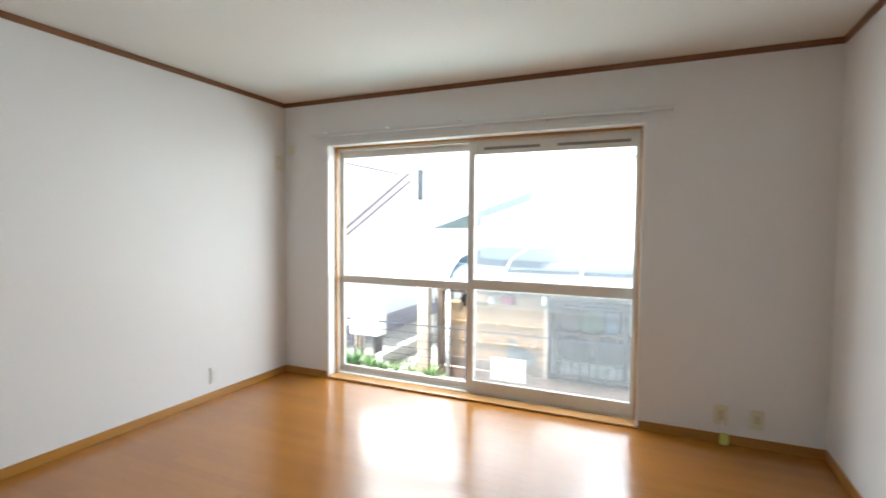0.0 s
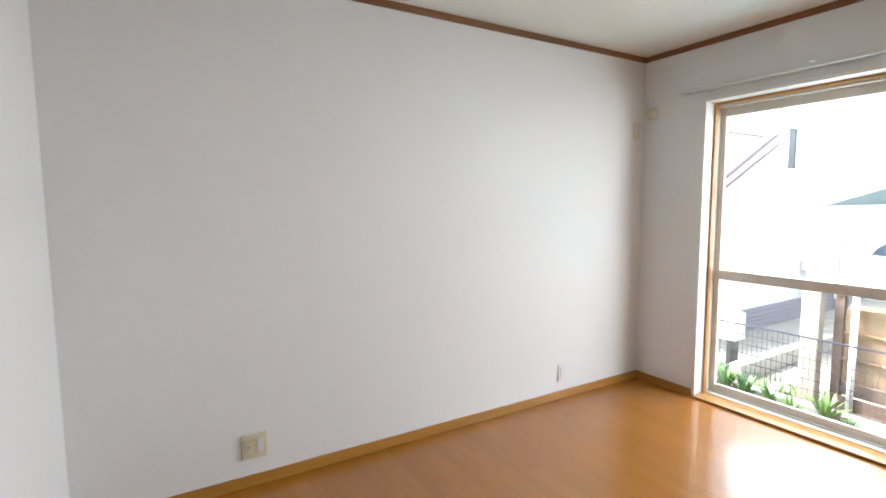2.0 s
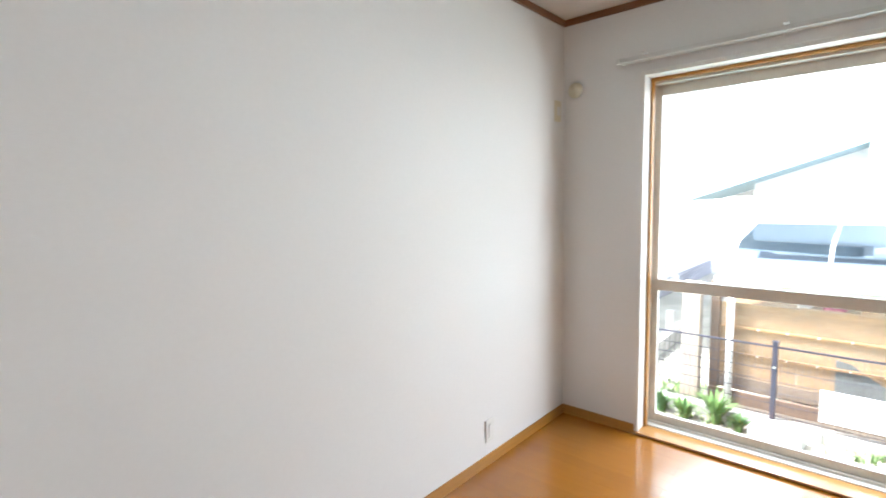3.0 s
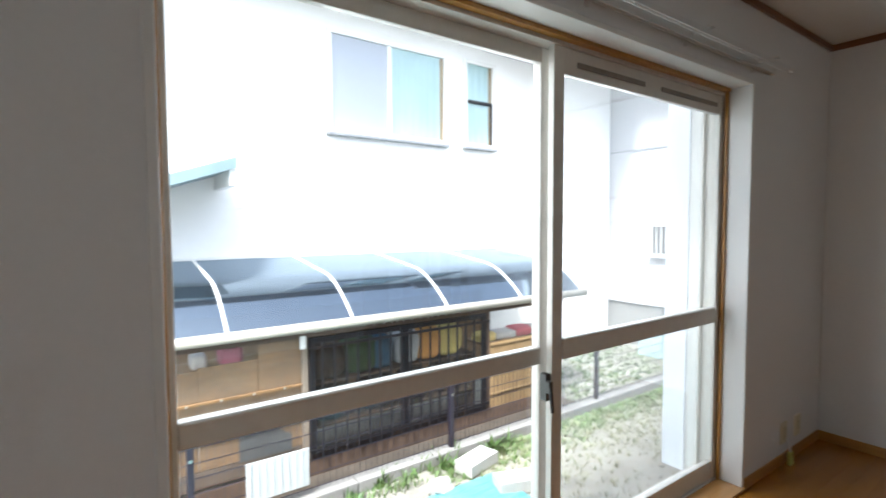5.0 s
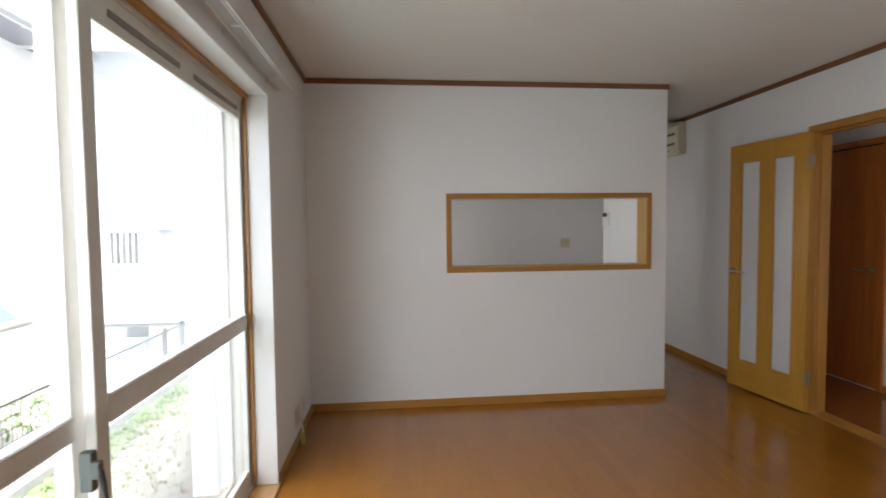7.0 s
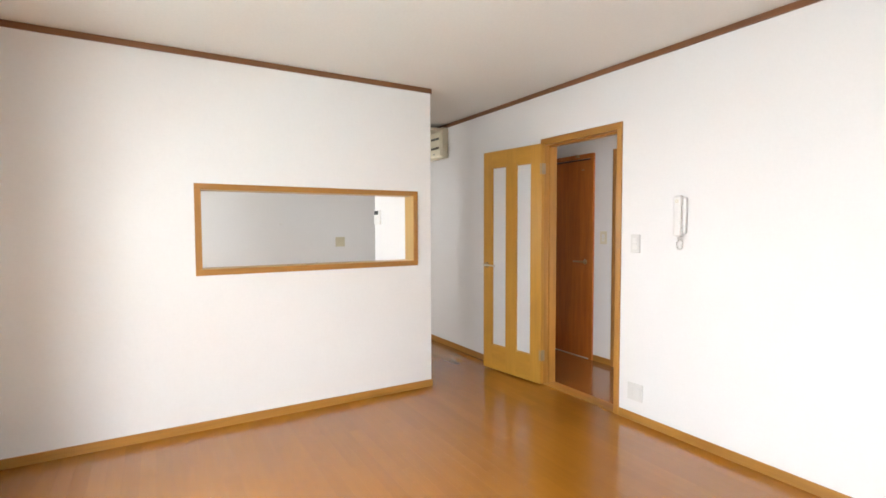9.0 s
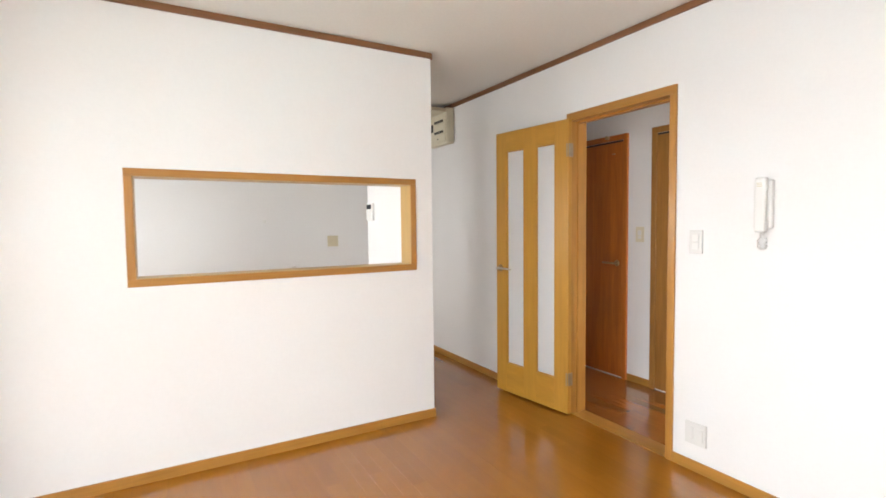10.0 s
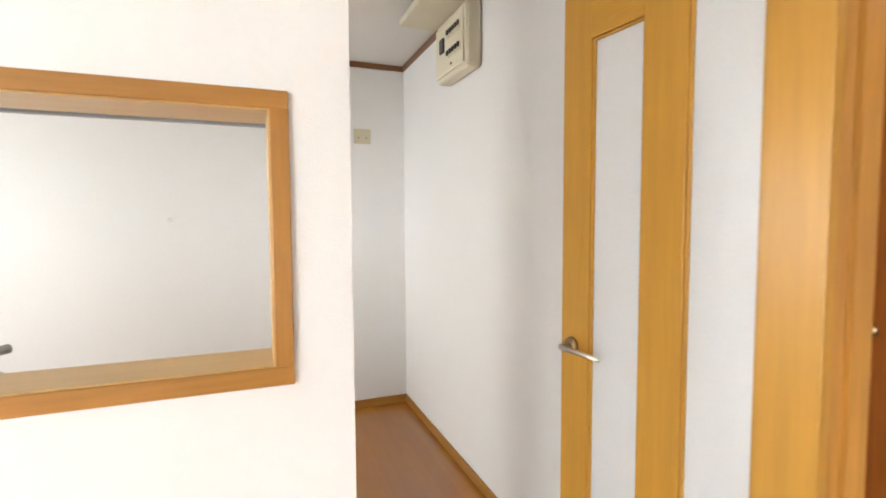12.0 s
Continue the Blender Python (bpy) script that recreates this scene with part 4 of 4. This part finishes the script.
# ---- facing house ----
def add_window(house, x0, x1, z0, z1, y, panes, split=None, horizontal=False, bars=0):
    """A window on a wall that faces the garden (towards -y)."""
    w = part("window", boxes((x0 - 0.05, x0, y - 0.05, y, z0 - 0.05, z1 + 0.05), (x1, x1 + 0.05, y - 0.05, y, z0 - 0.05, z1 + 0.05), (x0, x1, y - 0.05, y, z1, z1 + 0.05), (x0, x1, y - 0.05, y, z0 - 0.05, z0), bevel=0.005), alu_white, house)
    part("sill", bx(x0 - 0.07, x1 + 0.07, y - 0.09, y, z0 - 0.085, z0 - 0.05, 0.005), gutter_grey, w)
    def glaze(xa, xb, za, zb, mat):
        if mat is not curtain_teal:
            part("pane", bx(xa, xb, y - 0.02, y - 0.004, za, zb), mat, w)
            return
        part("curtain", corrugated(xa, xb - 0.06, y - 0.012, za, zb, 0.11, 0.006), mat, w, "pale teal curtain drawn behind the glass", True)
        part("inner_frame", bx(xb - 0.06, xb, y - 0.018, y - 0.002, za, zb), bamboo, w, "yellow brown inner window frame")
        part("pane", bx(xa, xb, y - 0.027, y - 0.023, za, zb), window_glass, w).visible_shadow = False

    if horizontal:
        part("meeting_rail", bx(x0, x1, y - 0.045, y, split - 0.02, split + 0.02, 0.003), black_metal, w)
        part("lower_stile", bx(x1 - 0.035, x1, y - 0.045, y - 0.028, z0, split - 0.02, 0.003), black_metal, w)
        glaze(x0, x1, split + 0.02, z1, panes[0])
        glaze(x0, x1, z0, split - 0.02, panes[1])
    elif split:
        part("meeting_stile", bx(split - 0.025, split + 0.025, y - 0.045, y, z0, z1, 0.003), alu_white, w)
        glaze(x0, split - 0.025, z0, z1, panes[0])
        glaze(split + 0.025, x1, z0, z1, panes[1])
    else:
        glaze(x0, x1, z0, z1, panes[0])
    return w


HWY = 4.42
house = thing("white_house", (4, 6, GZ), "two storey white stucco house facing the garden", "house")
part("wall", boxes((0.25, 7.95, HWY, 10, GZ, 3.98)), stucco, house)
part("wall_joint", boxes((0.25, 7.95, HWY - 0.006, HWY, 1.52, 1.530)), stucco, house)
part("roof", boxes((0.0, 4.95, HWY - 0.40, 10.4, 3.98, 4.12), (4.95, 7.9, HWY - 0.74, 10.4, 3.84, 3.97)), siding_grey, house)
for xa, xb, y, z in ((0.0, 4.90, HWY - 0.44, 3.95), (5.60, 7.9, HWY - 0.80, 3.80)):
    g = part("gutter", boxes((xa, xb, y - 0.055, y + 0.055, z - 0.05, z - 0.04), (xa, xb, y - 0.055, y - 0.045, z - 0.04, z + 0.05), (xa, xb, y + 0.045, y + 0.055, z - 0.04, z + 0.05), (xb - 0.01, xb, y - 0.045, y + 0.045, z - 0.04, z + 0.05), bevel=0.004), gutter_grey, house, "pale grey plastic roof gutter")
    for k in range(6):
        x = xa + (xb - xa) * (k + 0.5) / 6
        part("gutter_bracket", bx(x - 0.01, x + 0.01, y - 0.045, y + 0.30, z + 0.035, z + 0.045), alu_white, g)
part("fascia", bx(4.95, 7.9, HWY - 0.74, HWY - 0.72, 3.74, 3.84), alu_white, house)
add_window(house, 2.62, 4.23, 2.48, 3.58, HWY, (blind_grey, curtain_teal), 3.39)
add_window(house, 4.63, 5.10, 2.49, 3.61, HWY, (curtain_teal, curtain_teal), 3.08, True)
# sloping entrance roof on the corner of the house
bm = bmesh.new()
prof = [(-0.34, 1.37), (1.38, 1.96), (1.38, 1.86), (-0.30, 1.29)]
va, vb = [bm.verts.new((x, 3.62, z)) for x, z in prof], [bm.verts.new((x, HWY + 1, z)) for x, z in prof]
bm.faces.new(va), bm.faces.new(vb[::-1])
for k in range(4):
    bm.faces.new((va[k], va[(k + 1) % 4], vb[(k + 1) % 4], vb[k]))
part("entrance_roof", bm, roof_blue, house, "blue grey sloping entrance roof")
part("roof_fascia", boxes((1.32, 1.40, 3.64, HWY, 1.70, 1.85)), alu_white, house)

# ---- house to the west ----
LX = -1.9
lh = thing("left_house", (-4, 7, GZ), "white house with a lilac grey boarded base beyond the fence", "house")
part("wall", bx(-9, LX, 3.4, 12, -0.43, 5.0), grey_stucco, lh)
base = part("base", bx(-9, LX + 0.005, 3.38, 12, GZ, -0.43), siding_grey, lh, "lilac grey base clad in lap boards")
for k in range(5):
    part("siding_board", bx(LX + 0.005, LX + 0.022, 3.38, 12, GZ + 0.004 + k * 0.073, GZ + 0.066 + k * 0.073, 0.004), siding_grey, base)
part("roof", bx(-9.4, LX + 0.4, 3.0, 12.4, 5.0, 5.15), roof_blue, lh)


def side_window(y0, y1, z0, z1, mat):
    """A narrow window on the house's garden side, facing +x."""
    w = part("window", boxes((LX, LX + 0.04, y0 - 0.05, y0, z0 - 0.05, z1 + 0.05), (LX, LX + 0.04, y1, y1 + 0.05, z0 - 0.05, z1 + 0.05), (LX, LX + 0.04, y0, y1, z1, z1 + 0.05), (LX, LX + 0.04, y0, y1, z0 - 0.05, z0)), alu_white, lh)
    part("pane", bx(LX + 0.003, LX + 0.02, y0, y1, z0, z1), mat, w)


side_window(6.17, 6.47, 1.90, 2.58, dark_glass)
side_window(8.15, 8.50, -0.15, 0.58, blind_grey)
for y0, z0, y1, z1, r in ((3.2, 1.14, 5.72, 2.42, 0.022), (3.2, 1.02, 5.80, 2.28, 0.018), (3.3, 2.38, 5.3, 2.38, 0.012)):
    part("verge", tube([(LX + 0.06, y0, z0), (LX + 0.06, y1, z1)], r, 6), verge_red, lh, "dull red sloping roof verge")
for y, z in ((7.0, -0.22), (8.45, -0.50), (7.05, 0.18)):
    mb = part("meter_box", bx(LX + 0.02, LX + 0.14, y - 0.12, y + 0.12, z - 0.09, z + 0.10, 0.01), alu_white, lh, "small white meter box")
    part("pipe", tube([(LX + 0.07, y, z - 0.09), (LX + 0.07, y, z - 0.28)], 0.018, 6), alu_white, mb)

ou = thing("outdoor_unit", (-1.12, 3.1, GZ), "white outdoor air conditioner unit on tall feet", "air conditioner")
part("case", bx(-1.42, -0.90, 2.98, 3.24, -0.40, -0.06, 0.015), white_plastic, ou)
part("fan_grille", tube([(-1.20, 2.982, -0.23), (-1.20, 2.97, -0.23)], [0.13, 0.12], 24), white_plastic, ou)
for x in (-1.34, -0.98):
    part("foot", bx(x - 0.025, x + 0.025, 3.0, 3.2, GZ, -0.40), dark_plastic, ou)
for k in range(3):
    part("pipe", tube([(-1.30 + 0.07 * k, 2.99, -0.40), (-1.29 + 0.07 * k, 2.96, -0.55), (-1.24 + 0.05 * k, 2.97, GZ)], 0.016, 8), grey_timber, ou)
path_kerb = thing("path_kerb", (-0.75, 4.0, GZ), "low white concrete kerb wall beside the neighbour's path", "kerb")
for k in range(6):
    part("kerb_block", bx(-0.82, -0.68, 2.75 + k * 0.42, 3.162 + k * 0.42, GZ, GZ + 0.20, 0.01), pale_block, path_kerb)
part("post", bx(-0.80, -0.70, 4.55, 4.65, GZ + 0.20, GZ + 0.50, 0.01), pale_block, path_kerb)

sg = thing("grey_post", (0.02, 2.72, GZ), "weathered grey timber post beside the shed", "post")
part("shaft", bx(-0.08, 0.09, 2.70, 2.82, GZ, 0.46, 0.006), grey_timber, sg)

# ---- far house to the east ----
FX = 8.0
fh = thing("far_house", (10, 5, GZ), "far pale house with a barred window", "house")
part("wall", bx(FX, 14, 2.45, 9, -0.06, 1.39), far_stucco, fh)
part("upper_wall", bx(FX - 0.01, 14, 2.06, 9, 1.39, 4.0), far_stucco, fh, "pale upper storey that juts out sideways")
part("wall_joint", bx(FX - 0.022, FX - 0.01, 2.06, 9, 2.60, 2.63), gutter_grey, fh)
part("side_pipe", tube([(FX - 0.04, 2.12, 2.10), (FX - 0.04, 2.12, 1.35)], 0.03, 8), gutter_grey, fh, "grey side pipe", True)
part("foundation", bx(FX + 0.03, 14, 2.48, 9, GZ, -0.06), concrete, fh)
part("roof", bx(FX - 0.4, 14, 1.75, 9.4, 3.95, 4.20), siding_grey, fh)
part("fascia", bx(FX - 0.425, FX - 0.4, 1.75, 9.4, 3.80, 3.95), alu_white, fh)
fw = part("window", boxes((FX - 0.05, FX, 3.11, 3.60, 0.78, 0.83), (FX - 0.05, FX, 3.11, 3.60, 1.30, 1.34), (FX - 0.05, FX, 3.11, 3.14, 0.83, 1.30), (FX - 0.05, FX, 3.57, 3.60, 0.83, 1.30)), alu_white, fh)
part("pane", bx(FX - 0.015, FX - 0.003, 3.14, 3.57, 0.83, 1.30), dark_plastic, fw, "dark unlit glass")
part("sill", bx(FX - 0.07, FX, 3.09, 3.62, 0.755, 0.78, 0.004), gutter_grey, fw, "grey metal sill")
for k in range(6):
    part("bar", bx(FX - 0.062, FX - 0.05, 3.135 + k * 0.085, 3.151 + k * 0.085, 0.80, 1.34), alu_white, fw)
part("vent_hood", bx(FX - 0.16, FX, 2.64, 2.88, 1.32, 1.48, 0.02), siding_grey, fh, "grey vent hood")
part("base_vent", bx(FX + 0.01, FX + 0.04, 3.1, 3.4, -0.3, -0.12), dark_plastic, fh)
part("corner_pipe", tube([(FX - 0.03, 2.50, 1.39), (FX - 0.03, 2.50, GZ)], 0.035, 8), alu_white, fh, "", True)
fb = thing("block_wall", (10, 1.5, GZ), "grey concrete block garden wall beyond the lawn", "garden wall")
for row in range(8):
    for k in range(9):
        y = -1.2 + k * 0.40 + (0.2 if row % 2 else 0)
        part("block", bx(10.0, 10.12, y + 0.004, y + 0.396, GZ + row * 0.194, GZ + row * 0.194 + 0.19, 0.004), pale_block, fb)
ct = thing("pale_blue_crate", (7.95, 3.3, GZ), "pale blue plastic crate by the far house", "crate")
part("tub", boxes((7.50, 7.93, 3.10, 3.13, GZ + 0.03, -0.28), (7.50, 7.93, 3.47, 3.50, GZ + 0.03, -0.28), (7.50, 7.53, 3.13, 3.47, GZ + 0.03, -0.28), (7.90, 7.93, 3.13, 3.47, GZ + 0.03, -0.28), (7.50, 7.93, 3.10, 3.50, GZ, GZ + 0.03), bevel=0.006), curtain_teal, ct)
part("rim", boxes((7.48, 7.95, 3.08, 3.10, -0.31, -0.27), (7.48, 7.95, 3.50, 3.52, -0.31, -0.27), (7.48, 7.50, 3.10, 3.50, -0.31, -0.27), (7.93, 7.95, 3.10, 3.50, -0.31, -0.27), bevel=0.004), curtain_teal, ct)

# ---- things lying in the garden ----
def concrete_block(x, y, turn, label, tilt=0):
    """A hollow concrete block lying on its face."""
    bm = boxes((-0.195, 0.195, -0.095, -0.065, 0, 0.10), (-0.195, 0.195, 0.065, 0.095, 0, 0.10), (-0.195, -0.165, -0.065, 0.065, 0, 0.10), (0.165, 0.195, -0.065, 0.065, 0, 0.10),
               (-0.075, -0.045, -0.065, 0.065, 0, 0.10), (0.045, 0.075, -0.065, 0.065, 0, 0.10), (-0.165, 0.165, -0.065, 0.065, 0.085, 0.098), bevel=0.003)
    bm.transform(Matrix.Rotation(radians(turn), 4, "Z") @ Matrix.Rotation(radians(tilt), 4, "X"))
    bm.transform(Matrix.Translation((x, y, GZ + 0.012)))
    solid("concrete_block", bm, pale_block, label, "concrete block", at=(x, y, GZ))


concrete_block(2.98, 2.16, 14, "pale hollow concrete block on the grass")
concrete_block(3.05, 1.70, -20, "pale hollow concrete block near the house", 0)
concrete_block(0.85, 2.20, -8, "pale concrete block beside the teal sheet")
bm = bmesh.new()
bmesh.ops.create_icosphere(bm, subdivisions=3, radius=1)
for v in bm.verts:
    d = 1 + 0.25 * noise.noise(v.co * 1.6)
    v.co = Vector((2.50 + v.co.x * 0.11 * d, 2.02 + v.co.y * 0.09 * d, GZ + 0.05 + max(-0.05, v.co.z * 0.07 * d)))
solid("garden_stone", bm, pale_block, "pale rounded stone on the teal sheet", "stone", at=(2.5, 2.02, GZ))
# teal corrugated sheet on the ground
bm = bmesh.new()
nx, ny = 60, 22
grid = [[bm.verts.new((-1.6 + 4.6 * i / nx, 1.05 + 0.93 * j / ny + 0.02 * noise.noise(Vector((i * 0.3, j, 0))), GZ + 0.018 + 0.007 * math.sin(j * math.pi) + 0.006 * (j % 2) + 0.014 * (1 + noise.noise(Vector((i * 0.12, j * 0.1, 3)))))) for j in range(ny + 1)] for i in range(nx + 1)]
for i in range(nx):
    for j in range(ny):
        bm.faces.new((grid[i][j], grid[i + 1][j], grid[i + 1][j + 1], grid[i][j + 1]))
solid("teal_sheet", bm, teal_sheet, "teal ribbed plastic sheet lying on the ground", "sheet", at=(0.7, 1.6, GZ))


def blades(bm, x, y, z, count, length, spread, width):
    """A tuft of arching blades."""
    for _ in range(count):
        a, lean = random.uniform(0, 2 * math.pi), random.uniform(0.15, 0.9) * spread
        h, r = length * random.uniform(0.6, 1.1), random.uniform(0, 0.04)
        px, py = x + math.cos(a) * r, y + math.sin(a) * r
        side = Vector((-math.sin(a), math.cos(a), 0)) * width * random.uniform(0.7, 1.2)
        prev = None
        for s in (0, 0.35, 0.7, 1):
            c = Vector((px + math.cos(a) * lean * s * s, py + math.sin(a) * lean * s * s, z + h * (s - 0.35 * s * s * lean / max(spread, 0.01))))
            wd = side * (1.0, 1.1, 0.8, 0.08)[(0, 0.35, 0.7, 1).index(s)]
            cur = (bm.verts.new(c - wd), bm.verts.new(c + wd))
            if prev:
                bm.faces.new((prev[0], prev[1], cur[1], cur[0]))
            prev = cur


for x, y, ln, m, n in ((-1.30, 2.22, 0.36, leaf_green, 42), (-1.02, 2.24, 0.42, leaf_green, 46), (-0.80, 2.20, 0.46, leaf_green, 50), (-0.58, 2.26, 0.40, leaf_light, 44), (-0.36, 2.22, 0.32, leaf_green, 40), (-0.12, 2.24, 0.26, leaf_green, 36),
                       (0.10, 2.20, 0.24, leaf_light, 34), (0.36, 2.26, 0.36, leaf_light, 40), (0.56, 2.22, 0.18, leaf_green, 26),
                       (2.22, 2.32, 0.20, leaf_light, 14), (2.72, 2.33, 0.22, leaf_light, 16), (1.9, 2.33, 0.12, leaf_green, 10), (3.3, 2.30, 0.22, leaf_light, 30), (1.55, 2.33, 0.12, leaf_light, 10)):
    bm = bmesh.new()
    if x > 1.5:                      # low bushes of many small leaves
        for _ in range(9):
            blades(bm, x + random.gauss(0, 0.11), y + random.gauss(0, 0.05), GZ, n // 3, ln * random.uniform(0.5, 1.1), ln * 0.6, 0.009)
    else:
        blades(bm, x, y, GZ, n + 20, ln, ln * 0.75, 0.014)
    solid("garden_plant", bm, m, "leafy green plant growing along the fence", "plant", at=(x, y, GZ), group="plants along the fence")
bm = bmesh.new()
for _ in range(1900):
    x = random.uniform(2.9, 7.6)
    y = 2.32 - abs(random.gauss(0, 0.45)) if random.random() < 0.7 else random.uniform(0.6, 2.3)
    if y > 0.5:
        blades(bm, x, y, GZ, 4, random.uniform(0.025, 0.065), 0.06, 0.0035)
solid("grass", bm, grass_pale, "sparse pale dry grass on the sandy ground", "grass", "stuff")
bm = bmesh.new()
for _ in range(800):
    blades(bm, random.uniform(2.6, 7.2), 2.34 - abs(random.gauss(0, 0.16)), GZ, 5, random.uniform(0.03, 0.08), 0.07, 0.004)
for _ in range(150):
    blades(bm, random.uniform(-2.5, 2.9), random.uniform(2.18, 2.34), GZ, 4, random.uniform(0.05, 0.12), 0.08, 0.005)
for _ in range(500):
    blades(bm, random.uniform(-2.5, 0.1), random.uniform(2.5, 3.2), GZ, 4, random.uniform(0.05, 0.14), 0.08, 0.005)
for _ in range(700):
    blades(bm, random.uniform(4.9, 7.8), random.uniform(2.56, 4.3), GZ, 4, random.uniform(0.03, 0.09), 0.07, 0.005)
solid("grass", bm, grass_fresh, "fresh green grass along the fence", "grass", "stuff")

EAST = 0.0
# ---- floor boards ----
floor = solid("floor", boxes((0, KX, D, 0, -0.10, -0.012), (1.3, 5.2, HY, D, -0.10, -0.012)), sub_floor, "glossy honey coloured wooden board floor", "floor", "structure")
solid("floor_edge", boxes((WX0, WX1, 0, 0.1, -0.10, -0.001)), sub_floor, "floor edge under the window sill", "floor", "structure")
PW, PL = 0.0757, 0.909
PLANKS = {}


def plank(x0, x1, y0, y1, mat):
    """One board; boards of one size and wood share a mesh."""
    key = (round(x1 - x0, 3), round(y1 - y0, 3), mat.name)
    if key not in PLANKS:
        g = 0.00015
        PLANKS[key] = mesh_of("floor_board", bx(g, x1 - x0 - g, g, y1 - y0 - g, -0.012, 0), mat, Vector((0, 0, 0)))
    ob = new("floor_board", PLANKS[key])
    ob.parent, ob.location = floor, (x0, y0, 0)


def lay(xa, xb, ya, yb, seed, mat):
    """Boards along x in staggered rows over a rectangle."""
    rng = random.Random(seed)
    y, row = yb, 0
    while y > ya + 0.002:
        y0 = max(ya, y - PW)
        x = xa - (0.303 * (row * 2 % 3) + 0.05 * rng.randint(0, 3))
        while x < xb - 0.002:
            a, c = max(xa, x), min(xb, x + PL)
            if c - a > 0.002:
                plank(a, c, y0, y, mat)
            x += PL
        y, row = y0, row + 1


lay(0, KX, D, 0, 3, floor_wood)
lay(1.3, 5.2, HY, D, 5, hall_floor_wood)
